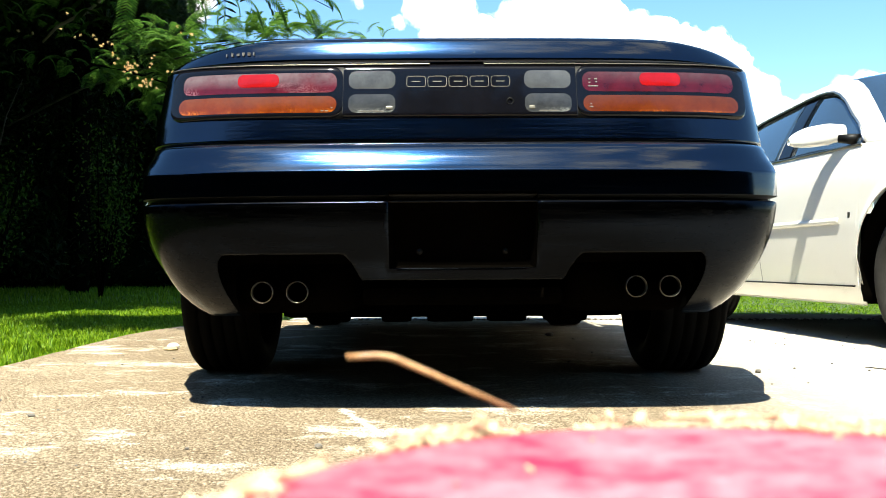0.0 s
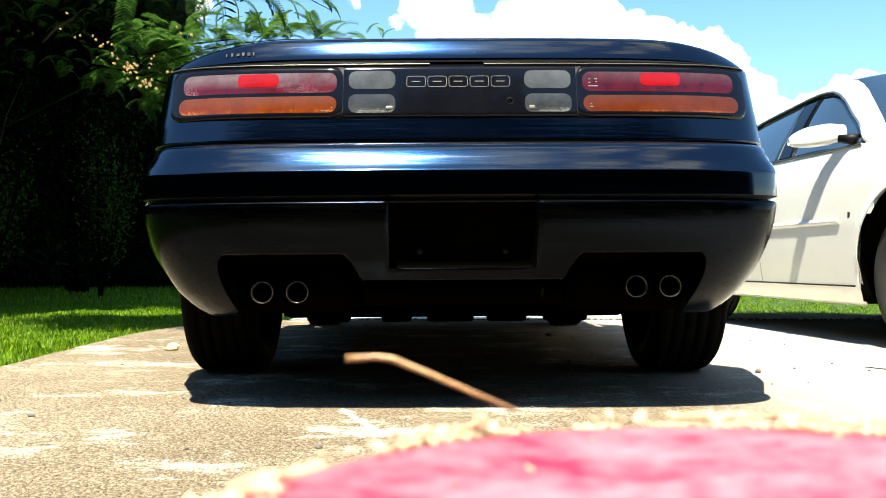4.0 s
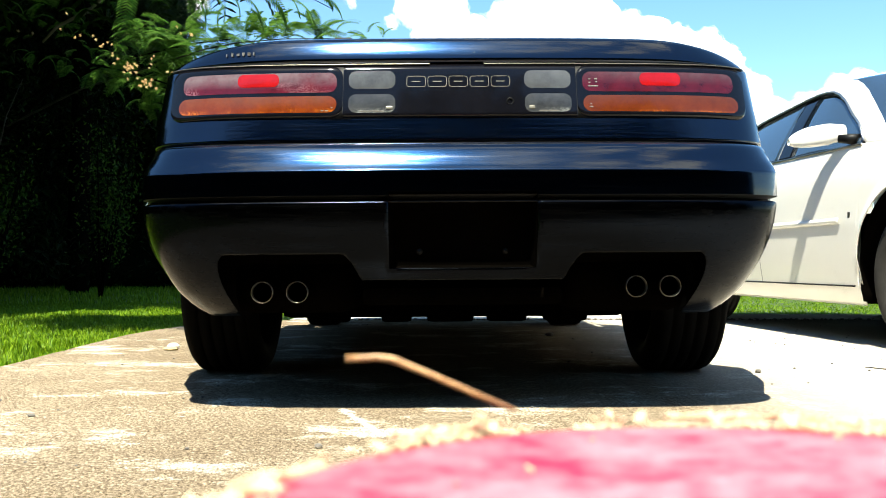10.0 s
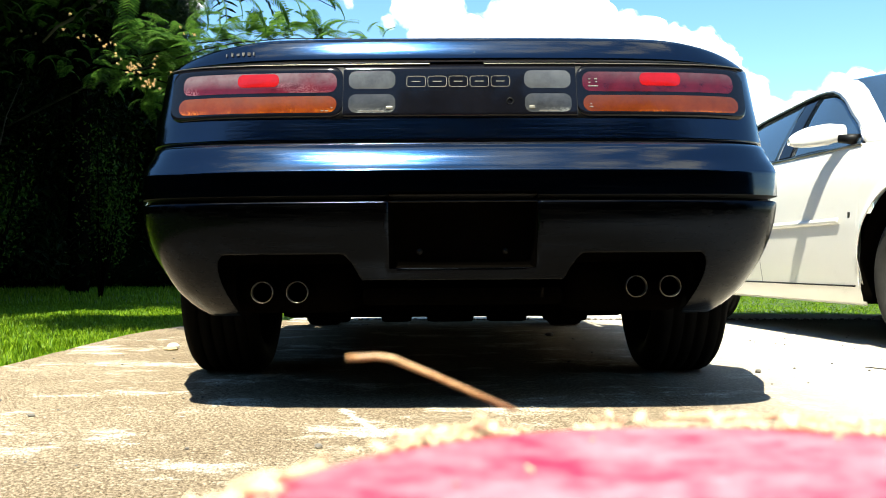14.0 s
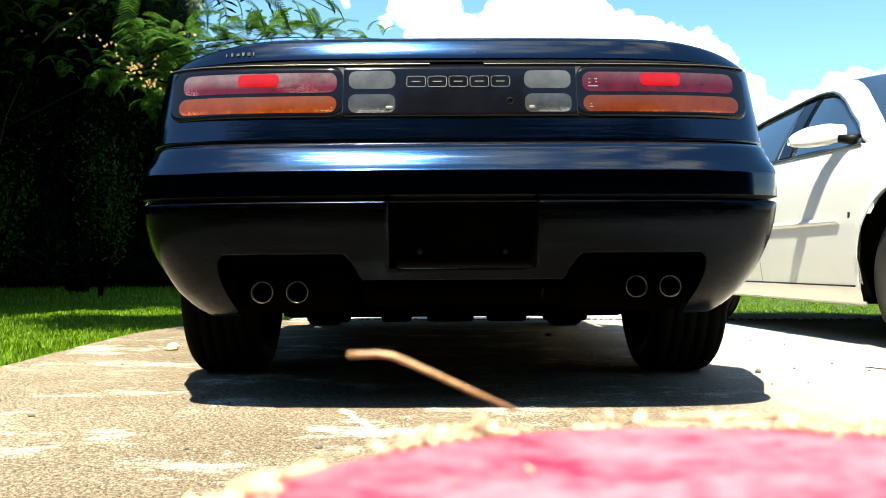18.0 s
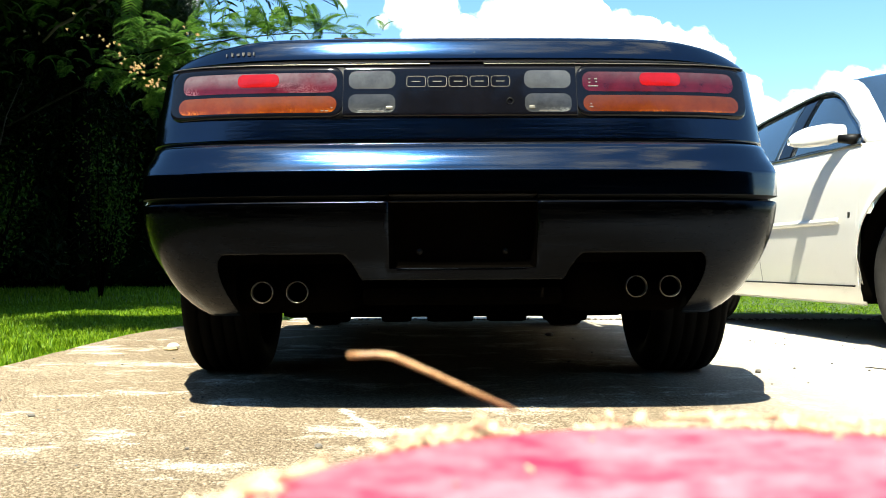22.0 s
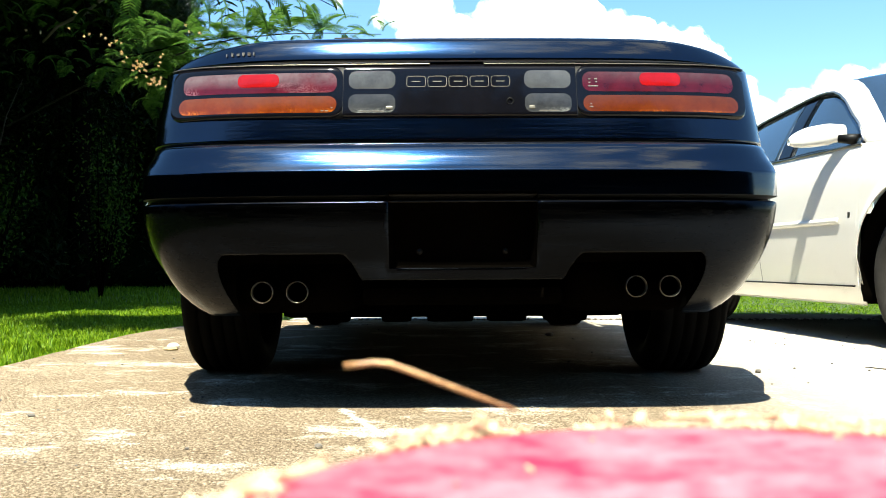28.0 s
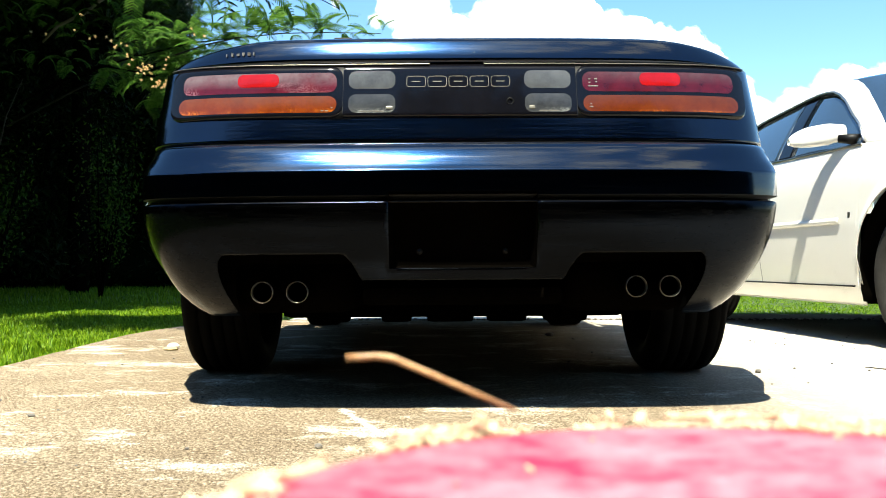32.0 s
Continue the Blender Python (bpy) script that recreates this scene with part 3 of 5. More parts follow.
        # small moulded markings in the lenses: plain bars
        if s > 0:
            spots = ((0.346, 0.352, 0.862), (0.346, 0.352, 0.852), (0.362, 0.371, 0.862), (0.364, 0.370, 0.854), (0.345, 0.372, 0.842), (0.348, 0.353, 0.792), (0.346, 0.356, 0.784))
        else:
            spots = ((-0.372, -0.364, 0.776), (-0.360, -0.352, 0.776), (-0.345, -0.340, 0.784))
        for x0, x1, z in spots:
            tail_pad("marking", x0, x1, z, z + 0.0035, 0.001, STONE, lamp, 0.0036, 0.002, "faint pale moulded marking", 6, 2)
    # badge: five plain outlined blocks
    for k in range(5):
        x0 = -0.143 + 0.0565 * k
        x1, z0, z1 = x0 + 0.0515, 0.8425, 0.8735
        bm = bmesh.new()
        ring = []
        for inset in (0.0, 0.0013):
            pts = []
            for cx, cz, a0 in ((x1 - 0.008, z1 - 0.008, 0), (x0 + 0.008, z1 - 0.008, 90), (x0 + 0.008, z0 + 0.008, 180), (x1 - 0.008, z0 + 0.008, 270)):
                for a in (0, 30, 60, 90):
                    t = radians(a0 + a)
                    x, z = cx + (0.008 - inset) * math.cos(t), cz + (0.008 - inset) * math.sin(t)
                    pts.append(bm.verts.new((x, tail_y(x, z) - 0.0034, z)))
            ring.append(pts)
        n = len(ring[0])
        for i in range(n):
            bm.faces.new((ring[0][i], ring[0][(i + 1) % n], ring[1][(i + 1) % n], ring[1][i]))
        zc = (z0 + z1) / 2
        bar = [bm.verts.new((x, tail_y(x, z) - 0.0034, z)) for x, z in ((x0 + 0.014, zc - 0.0011), (x1 - 0.014, zc - 0.0011), (x1 - 0.014, zc + 0.0011), (x0 + 0.014, zc + 0.0011))]
        bm.faces.new(bar)
        part("badge_block", bm, BADGE, car, "thin pale outlined badge block")
    v, f = lathe([(0.0, 0.004), (0.006, 0.004), (0.0075, -0.004), (0.0095, -0.004), (0.0095, 0.006)], 20, "y")
    lock = mesh_ob("lock", v, f, BLACK_TRIM, car, "round black boot lock")
    lock.location = (0.133, tail_y(0.133, 0.801) - 0.0012, 0.801)
    # spoiler
    rows = []
    for k, (z, dy, inw) in enumerate(((0.912, 0.045, 0.020), (0.911, 0.010, 0.010), (0.914, -0.004, 0.004), (0.925, -0.002, 0.004), (0.941, 0.0045, 0.007), (0.951, 0.0092, 0.010), (0.962, 0.0147, 0.014), (0.973, 0.0205, 0.018), (0.983, 0.0270, 0.024), (0.989, 0.042, 0.032), (0.992, 0.085, 0.045), (0.992, 0.13, 0.06), (0.985, 0.20, 0.08))):
        r = []
        for q in qs:
            q = min(max(q, -0.957), 0.957)
            e = max(0, (abs(q) - 0.55) / 0.407) ** (2.3 if q < 0 else 2.9)
            zz = z + (0.9115 + 0.006 * k / 12 - z) * e
            x = (0.868 - inw * (1 - e)) * q
            y = TAIL + 0.195 + dy * (1 - 0.7 * e) + 0.43 * (1 - (1 - abs(q) ** 4.7) ** (1 / 4.7)) + BOW * q * q
            r.append((x, y, zz))
        rows.append(r)
    sheet("spoiler", rows, NAVY, car, "navy rear spoiler with scuffed gloss", 0.004)
    for x0, x1 in ((-0.80, -0.08), (0.065, 0.80)):
        tail_pad("seal_strip", x0, x1, 0.907, 0.9095, 0.001, BADGE, car, 0.006, 0.01, "thin pale strip under the spoiler", 40, 2)
    # worn lettering left on the spoiler: plain bars
    for k in range(6):
        x0 = -0.640 + 0.0155 * k
        bm = bmesh.new()
        pts = []
        wd, tp = (0.004, 0.006, 0.008, 0.007, 0.009, 0.004)[k], (0.948, 0.950, 0.947, 0.950, 0.949, 0.950)[k]
        for x, z in ((x0, 0.940), (x0 + wd, 0.940), (x0 + wd, tp), (x0, tp)):
            q = abs(x) / 0.852
            y = TAIL + 0.195 + 0.002 + (z - 0.93) * 0.40 + 0.43 * (1 - (1 - q ** 4.7) ** (1 / 4.7)) + BOW * q * q - 0.006
            pts.append(bm.verts.new((x, y, z)))
        bm.faces.new(pts)
        bmesh.ops.solidify(bm, geom=bm.faces[:], thickness=0.001)
        part("letter_bar", bm, STONE, car, "worn pale lettering")
    # exhaust
    for x, z in ((-0.5075, 0.299), (-0.419, 0.299), (0.443, 0.308), (0.529, 0.308)):
        v, f = lathe([(0.0262, 0.05), (0.0262, 0.0025), (0.0271, 0.0), (0.0280, 0.0025), (0.0280, 0.012)], 32, "y")
        tip = mesh_ob("exhaust_tip", v, f, CHROME, car, "round polished exhaust tip")
        tip.location = (x * 1.015, TAIL + 0.085, z - 0.001)
        v, f = lathe([(0.025, 0.22), (0.025, 0.03), (0.0278, 0.012), (0.0278, 0.22)], 24, "y")
        mesh_ob("pipe", v, f, UNDER, tip, "exhaust pipe blackened for its shade")
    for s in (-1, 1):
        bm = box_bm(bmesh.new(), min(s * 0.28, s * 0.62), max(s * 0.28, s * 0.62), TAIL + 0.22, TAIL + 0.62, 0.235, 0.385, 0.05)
        part("muffler", bm, UNDER, car, "muffler box blackened for its shade", True)
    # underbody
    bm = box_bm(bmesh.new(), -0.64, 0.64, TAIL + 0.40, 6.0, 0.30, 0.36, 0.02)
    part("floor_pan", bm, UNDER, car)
    # black block added so that the exhaust openings read as deep shade
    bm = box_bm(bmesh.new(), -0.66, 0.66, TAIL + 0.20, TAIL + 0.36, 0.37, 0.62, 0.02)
    part("bumper_filler", bm, UNDER, car, "black block added inside the bumper to darken its openings")
    # unseen blocks added so that sun doesn't leak through the hollow body
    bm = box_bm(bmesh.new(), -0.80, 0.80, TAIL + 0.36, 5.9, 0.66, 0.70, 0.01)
    part("leak_block", bm, UNDER, car)
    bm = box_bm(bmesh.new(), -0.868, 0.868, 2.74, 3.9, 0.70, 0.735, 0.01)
    part("rear_leak_block", bm, UNDER, car)
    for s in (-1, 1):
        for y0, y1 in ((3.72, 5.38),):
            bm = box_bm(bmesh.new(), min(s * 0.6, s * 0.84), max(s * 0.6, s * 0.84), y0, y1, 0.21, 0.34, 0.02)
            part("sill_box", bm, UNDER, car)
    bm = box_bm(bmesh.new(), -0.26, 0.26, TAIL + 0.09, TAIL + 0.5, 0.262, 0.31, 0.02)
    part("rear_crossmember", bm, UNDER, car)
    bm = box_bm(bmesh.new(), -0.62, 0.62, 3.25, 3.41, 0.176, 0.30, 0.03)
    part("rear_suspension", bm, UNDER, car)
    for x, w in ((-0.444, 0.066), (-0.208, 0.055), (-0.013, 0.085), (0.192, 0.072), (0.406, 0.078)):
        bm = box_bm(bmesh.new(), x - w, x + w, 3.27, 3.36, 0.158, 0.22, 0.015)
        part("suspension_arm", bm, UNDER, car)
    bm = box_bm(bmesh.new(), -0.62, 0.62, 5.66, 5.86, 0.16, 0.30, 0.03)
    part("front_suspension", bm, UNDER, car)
    # sides and nose
    NOSE, REAR_AXLE, FRONT_AXLE = 6.22, 3.33, 5.78

    def top_z(y):
        return lerp_table(((2.8, 0.905), (3.6, 0.885), (4.6, 0.83), (5.2, 0.77), (5.9, 0.69), (6.55, 0.60)), y, 1)

    def sill(y):
        z = 0.2
        for c in (REAR_AXLE, FRONT_AXLE):
            d = abs(y - c)
            if d < 0.36:
                z = max(z, 0.32 + math.sqrt(0.36 ** 2 - d * d))
        return z
    side_ys = sorted({*np.linspace(2.975, 5.82, 50), *[c + 0.36 * math.cos(a) for c in (REAR_AXLE, FRONT_AXLE) for a in np.linspace(0, math.pi, 22)]})
    ring = [(-1, y) for y in side_ys] + [(0, t) for t in np.linspace(-0.99, 0.99, 25)] + [(1, y) for y in reversed(side_ys)]
    rows = []
    for fz in np.linspace(0, 1, 14):
        r = []
        for s, y in ring:
            if s:
                tz = top_z(y)
                z = sill(y) + fz * (tz - sill(y))
                level = 0.232 + (z - 0.18) / (tz - 0.18) * 0.668
                w = (lerp_table(TAIL_PROFILE, level, 2) + flank(y, level)) * (1 - 0.05 * max(0, (y - 4.5) / 1.9) ** 2)
                r.append((s * w, y, z))
            else:
                z = 0.2 + fz * (top_z(NOSE) - 0.2)
                yy = NOSE - 0.25 * (fz - 0.35) ** 2 - 0.40 * (1 - (1 - abs(y) ** 2.6) ** (1 / 2.6))
                r.append((y * 0.85, yy, z))
        rows.append(r)
    sheet("body_side", rows, NAVY, car, "navy metallic body shell", 0.006)
    # upper body: stations of belt, rail, crown and their parts
    stations = ((2.56, 0.76, 0.91, 0.60, 0.93, 0.96), (2.66, 0.84, 0.91, 0.66, 0.935, 0.965), (2.78, 0.872, 0.905, 0.70, 0.95, 0.98), (3.1, 0.865, 0.90, 0.72, 1.07, 1.12), (3.6, 0.86, 0.885, 0.64, 1.17, 1.22),
                (4.0, 0.855, 0.865, 0.60, 1.20, 1.25), (4.4, 0.85, 0.845, 0.60, 1.17, 1.225), (4.75, 0.85, 0.815, 0.66, 1.03, 1.09), (5.1, 0.85, 0.78, 0.80, 0.83, 0.87), (5.6, 0.85, 0.725, 0.78, 0.765, 0.80), (5.95, 0.83, 0.675, 0.75, 0.70, 0.71), (6.18, 0.45, 0.64, 0.40, 0.65, 0.66))

    def section(y):
        wb, zb, wr, zr, zc = [lerp_table(stations, y, c) for c in (1, 2, 3, 4, 5)]
        return [(wb, zb), (wb * 0.5 + wr * 0.5 + 0.01, zb * 0.5 + zr * 0.5), (wr, zr), (wr * 0.88, zr * 0.45 + zc * 0.55), (wr * 0.5, zc - 0.012), (0, zc)]

    def strip(name, y0, y1, c0, c1, mat, label, sides):
        for s in sides:
            rows = []
            for y in np.linspace(y0, y1, max(3, int((y1 - y0) / 0.12))):
                q = section(y)[c0:c1 + 1]
                if s == 0:
                    q = [(-x, z) for x, z in q] + [(x, z) for x, z in reversed(q)][1:]
                    rows.append([(x, y, z) for x, z in q])
                else:
                    rows.append([(s * x, y, z) for x, z in q])
            sheet(name, rows, mat, car, label, 0.004)
    strip("rear_hatch_glass", 2.565, 3.55, 3, 5, DARK_GLASS, "dark rear hatch glass", (0,))
    strip("hatch_frame", 2.56, 3.55, 0, 3, NAVY, "", (-1, 1))
    strip("side_window", 3.55, 4.6, 0, 2, DARK_GLASS, "dark side window", (-1, 1))
    strip("roof_rail", 3.55, 4.42, 2, 3, NAVY, "", (-1, 1))
    strip("roof", 3.55, 4.42, 3, 5, NAVY, "navy roof", (0,))
    strip("pillar", 4.42, 5.1, 2, 3, NAVY, "", (-1, 1))
    strip("windscreen", 4.42, 5.1, 3, 5, DARK_GLASS, "dark windscreen", (0,))
    strip("wing_corner", 4.6, 5.1, 0, 2, NAVY, "", (-1, 1))
    strip("bonnet", 5.1, 6.18, 0, 5, NAVY, "long navy bonnet", (0,))
    bm = box_bm(bmesh.new(), -0.352, -0.300, 2.56, 2.60, 0.985, 1.0135, 0.005)
    part("wiper_pivot", bm, BLACK_TRIM, car, "small black wiper pivot")
    for s in (-1, 1):
        lift = s * 0.765 * math.tan(radians(0.4))
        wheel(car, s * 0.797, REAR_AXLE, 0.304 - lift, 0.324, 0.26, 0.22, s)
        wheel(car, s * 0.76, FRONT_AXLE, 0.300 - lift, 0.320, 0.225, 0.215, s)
        bm = box_bm(bmesh.new(), min(s * 0.86, s * 1.02), max(s * 0.86, s * 1.02), 4.62, 4.75, 0.85, 0.97, 0.03)
        part("door_mirror", bm, NAVY, car, "", True)
    return car


sports_car()


# ---- white saloon ----
SIDE_WIDTH = ((0.17, 0.855), (0.20, 0.875), (0.25, 0.892), (0.262, 0.893), (0.40, 0.903), (0.57, 0.908), (0.75, 0.900), (0.85, 0.885), (0.935, 0.862))


def saloon():
    car = thing("saloon_car", pose(2.866, 3.94, 0.02, 0, 0, 5.7), "white four-door saloon car parked facing the other way", "car")
    NOSE, END = -0.92, 3.55

    def top_z(y):
        return lerp_table(((-0.92, 0.66), (-0.5, 0.80), (0.1, 0.915), (0.37, 0.935), (2.6, 0.95), (3.1, 0.97), (3.55, 0.93)), y, 1)

    def sill(y):
        z = 0.172
        for c in (0.0, 2.42):
            d = abs(y - c)
            if d < 0.39:
                z = max(z, 0.345 + math.sqrt(0.39 ** 2 - d * d))
        return z
    ys = sorted({*np.linspace(-0.45, 3.15, 60), *[c + 0.39 * math.cos(a) for c in (0.0, 2.42) for a in np.linspace(0, math.pi, 26)]})

    def side_point(s, y, fz):
        tz = top_z(y)
        z = sill(y) + fz * (tz - sill(y))
        w = lerp_table(SIDE_WIDTH, 0.17 + (z - 0.17) / (tz - 0.17) * 0.765, 1)
        flare = 0.012 * max(0, 1 - (z - sill(y)) / 0.06) if sill(y) > 0.2 else 0
        return (s * (w + flare), y, z)
    fzs = [0, 0.02, 0.05, 0.09, 0.11, 0.13, 0.2, 0.3, 0.4, 0.5, 0.52, 0.54, 0.6, 0.7, 0.78, 0.86, 0.93, 0.98, 1.0]
    for s in (-1, 1):
        rows = [[side_point(s, y, fz) for y in (ys if s < 0 else ys[::-1])] for fz in fzs]
        sheet("body_side", rows, WHITE_PAINT, car, "white painted doors and wings", 0.006)
    for end, base, sign in (("front_bumper", NOSE, 1), ("tail", END, -1)):
        rows = []
        y_join = -0.45 if sign > 0 else 3.15
        for fz in np.linspace(0, 1, 10):
            r = []
            for t in np.linspace(-1, 1, 31):
                q = min(abs(t), 0.99999)
                p0 = side_point(1, y_join, fz)
                tz = top_z(base)
                k = (1 - q ** 3.0) ** (1 / 3.0)
                z = p0[2] + (0.18 + fz * (tz - 0.18) - p0[2]) * k
                r.append((t * p0[0], y_join + (base - y_join) * k * (1 - 0.12 * (fz - 0.4) ** 2), z))
            rows.append(r if sign > 0 else r[::-1])
        sheet(end, rows, WHITE_PAINT, car, "white bumper", 0.006)
    # greenhouse
    st = ((-0.86, 0.45, 0.665, 0.44, 0.668, 0.4, 0.672, 0.68, 0.69), (-0.45, 0.8, 0.8, 0.79, 0.805, 0.7, 0.82, 0.835, 0.845), (0.1, 0.862, 0.915, 0.85, 0.922, 0.8, 0.935, 0.955, 0.97), (0.425, 0.862, 0.935, 0.845, 0.942, 0.735, 1.03, 1.125, 1.167), (0.53, 0.862, 0.937, 0.805, 1.045, 0.69, 1.095, 1.188, 1.23), (0.66, 0.862, 0.938, 0.762, 1.115, 0.645, 1.185, 1.268, 1.31),
          (0.79, 0.862, 0.939, 0.722, 1.205, 0.6, 1.275, 1.338, 1.375), (0.88, 0.862, 0.94, 0.7, 1.252, 0.575, 1.325, 1.383, 1.41), (0.96, 0.862, 0.94, 0.685, 1.28, 0.56, 1.36, 1.413, 1.435), (1.06, 0.862, 0.94, 0.675, 1.294, 0.55, 1.382, 1.433, 1.455), (1.14, 0.862, 0.941, 0.672, 1.296, 0.55, 1.388, 1.44, 1.462), (1.26, 0.862, 0.942, 0.67, 1.292, 0.55, 1.39, 1.443, 1.466),
          (1.8, 0.862, 0.945, 0.675, 1.245, 0.56, 1.365, 1.428, 1.455), (2.2, 0.86, 0.948, 0.7, 1.17, 0.58, 1.3, 1.373, 1.4), (2.5, 0.86, 0.95, 0.735, 1.08, 0.61, 1.21, 1.278, 1.3), (3.05, 0.855, 0.965, 0.83, 0.98, 0.72, 1.0, 1.01, 1.015), (3.5, 0.75, 0.935, 0.74, 0.938, 0.7, 0.945, 0.95, 0.955))

    def section(y):
        wb, zb, wr, zr, w2, z2, zm, zc = [lerp_table(st, y, c) for c in range(1, 9)]
        return [(wb, zb), (wb * 0.5 + wr * 0.5 + 0.012 * min(1, (zr - zb) * 3), (zb + zr) / 2), (wr, zr), (w2 * 0.45 + wr * 0.55, zr * 0.4 + z2 * 0.6), (w2, z2), (w2 * 0.55, zm), (0, zc)]

    def strip(name, y0, y1, c0, c1, mat, label, sides, inset=0.0):
        for s in sides:
            rows = []
            yy = sorted({*np.linspace(y0, y1, max(3, int((y1 - y0) / 0.06))), *[q[0] for q in st if y0 < q[0] < y1]})
            for y in yy:
                q = section(y)[c0:c1 + 1]
                if (c0, c1) == (0, 2):
                    q = [tuple(p * (t - 1) * (t - 2) / 2 - m * t * (t - 2) + r * t * (t - 1) / 2 for p, m, r in zip(*q)) for t in np.linspace(0, 2, 15)]
                if s == 0:
                    q = [(-x, z) for x, z in q] + [(x, z) for x, z in reversed(q)][1:]
                    rows.append([(x, y, z) for x, z in q])
                else:
                    rows.append([(s * (x - inset), y, z) for x, z in q])
            sheet(name, rows, mat, car, label, 0.004)
    strip("front_window", 0.425, 1.14, 0, 2, TINTED, "dark tinted front door window", (-1, 1), 0.006)
    strip("centre_pillar", 1.13, 1.275, 0, 2, BLACK_PANEL, "gloss black door pillar", (-1, 1), 0.001)
    strip("rear_window", 1.265, 2.35, 0, 2, TINTED, "dark tinted rear door window", (-1, 1), 0.006)
    strip("rear_pillar", 2.35, 3.05, 0, 2, WHITE_PAINT, "", (-1, 1))
    strip("roof_rail", 0.10, 3.05, 2, 4, WHITE_PAINT, "white roof rail and pillar", (-1, 1))
    strip("windscreen", 0.10, 1.02, 4, 6, TINTED, "tinted windscreen", (0,), 0.0)
    strip("roof", 1.02, 2.3, 4, 6, WHITE_PAINT, "white roof", (0,))
    strip("back_window", 2.3, 3.05, 4, 6, TINTED, "", (0,))
    strip("boot_lid", 3.05, 3.5, 0, 6, WHITE_PAINT, "", (0,))
    strip("bonnet", -0.86, 0.10, 0, 6, WHITE_PAINT, "white bonnet", (0,))
    # trims along the sides
    for s in (-1, 1):
        def rail(c, y0, y1, off=0.0, lift=0.0):
            return [(s * (section(y)[c][0] + off), y, section(y)[c][1] + lift) for y in sorted({*np.linspace(y0, y1, 30), *[q[0] for q in st if y0 < q[0] < y1]})]
        pts = rail(2, 0.425, 2.4, 0.004)
        v, f = tube(pts, [0.006] * len(pts), 8)
        mesh_ob("window_trim", v, f, BLACK_TRIM, car, "black inner window seal")
        pts = rail(2, 0.425, 2.4, 0.006, 0.010)
        v, f = tube(pts, [0.006] * len(pts), 8)
        mesh_ob("window_trim", v, f, ALLOY, car, "bright outer window trim")
        pts = rail(0, 0.41, 2.5, 0.006, 0.0)
        v, f = tube(pts, [0.008] * len(pts), 8)
        mesh_ob("belt_trim", v, f, CHROME, car, "bright belt trim under the windows")

        def on_side(y, z, off):
            tz = top_z(y)
            return (s * (lerp_table(SIDE_WIDTH, 0.17 + (z - 0.17) / (tz - 0.17) * 0.765, 1) + off), y, z)

        def band(name, y0, y1, z0, z1, off, mat, label):
            rows = []
            for z, o in ((z0, 0.0), (z0 + 0.002, off), ((z0 + z1) / 2, off * 1.15), (z1 - 0.002, off), (z1, 0.0)):
                rows.append([on_side(y, z, o) for y in np.linspace(y0, y1, 30)])
            sheet(name, rows, mat, car, label, 0.002)
        band("side_moulding", 0.535, 1.385, 0.562, 0.590, 0.012, WHITE_PAINT, "white door moulding")
        band("side_moulding", 1.40, 2.2, 0.562, 0.590, 0.012, WHITE_PAINT, "white door moulding")
        band("sill_gap", 0.42, 1.40, 0.2575, 0.2635, 0.010, BLACK_TRIM, "dark gap above the sill")
        band("sill_gap", 1.40, 2.25, 0.2575, 0.2635, 0.010, BLACK_TRIM, "dark gap above the sill")
        for y0 in (1.392,):
            v, f = tube([on_side(y0 - 0.05 * max(0, 0.36 - z) * 4, z, 0.004) for z in np.linspace(0.265, 0.93, 20)], [0.003] * 20, 6)
            mesh_ob("door_gap", v, f, BLACK_TRIM, car, "thin door gap")
        v, f = tube([on_side(0.44 + 0.06 * max(0, z - 0.6), z, 0.004) for z in np.linspace(0.265, 0.92, 20)], [0.0011] * 20, 6)
        mesh_ob("door_gap", v, f, BLACK_TRIM, car, "thin door gap")
        # handle
        pts = [on_side(1.20 + 0.02 * i, 0.845 + 0.012 * math.sin(i / 8 * math.pi), 0.012 + 0.02 * math.sin(i / 8 * math.pi)) for i in range(9)]
        v, f = tube(pts, [0.013] * 9, 8)
        mesh_ob("door_handle", v, f, WHITE_PAINT, car, "white door handle")
        # badge
        b = on_side(0.455, 0.585, 0.003)
        bm = box_bm(bmesh.new(), -0.003, 0.003, -0.012, 0.012, -0.03, 0.03, 0.003)
        part("badge", bm, CHROME, car, "small dark wing badge").location = b
        # mirror
        rows = []
        for i in range(13):
            t = i / 12
            x = 0.882 + 0.170 * t
            hgt = 0.066 * (1 - 0.9 * max(0, t - 0.45) ** 2 / 0.3025) ** 0.5 * (0.75 + 0.25 * min(1, t * 4))
            dep = 0.050 * (1 - 0.75 * t ** 3)
            yc = 0.565 + 0.20 * t
            r = []
            for k in range(17):
                a = 2 * math.pi * k / 16
                ca, sa = math.cos(a), math.sin(a)
                r.append((s * x, yc + dep * math.copysign(abs(ca) ** 0.7, ca), 1.000 + hgt * math.copysign(abs(sa) ** 0.75, sa) * (1 if sa > 0 else 0.62) - 0.014 * t))
            rows.append(r)
        v = [p for r in rows for p in r]
        f = grid_faces(13, 17) + [tuple(range(16)), tuple(range(12 * 17 + 15, 12 * 17 - 1, -1))]
        m = mesh_ob("door_mirror", v, f, WHITE_PAINT, car, "white rounded door mirror")
        v, f = tube([(s * 0.846, 0.485, 0.966), (s * 0.868, 0.525, 0.976), (s * 0.890, 0.56, 0.985)], [0.030, 0.025, 0.027], 12)
        mesh_ob("mirror_foot", v, f, BLACK_TRIM, m, "black mirror foot")
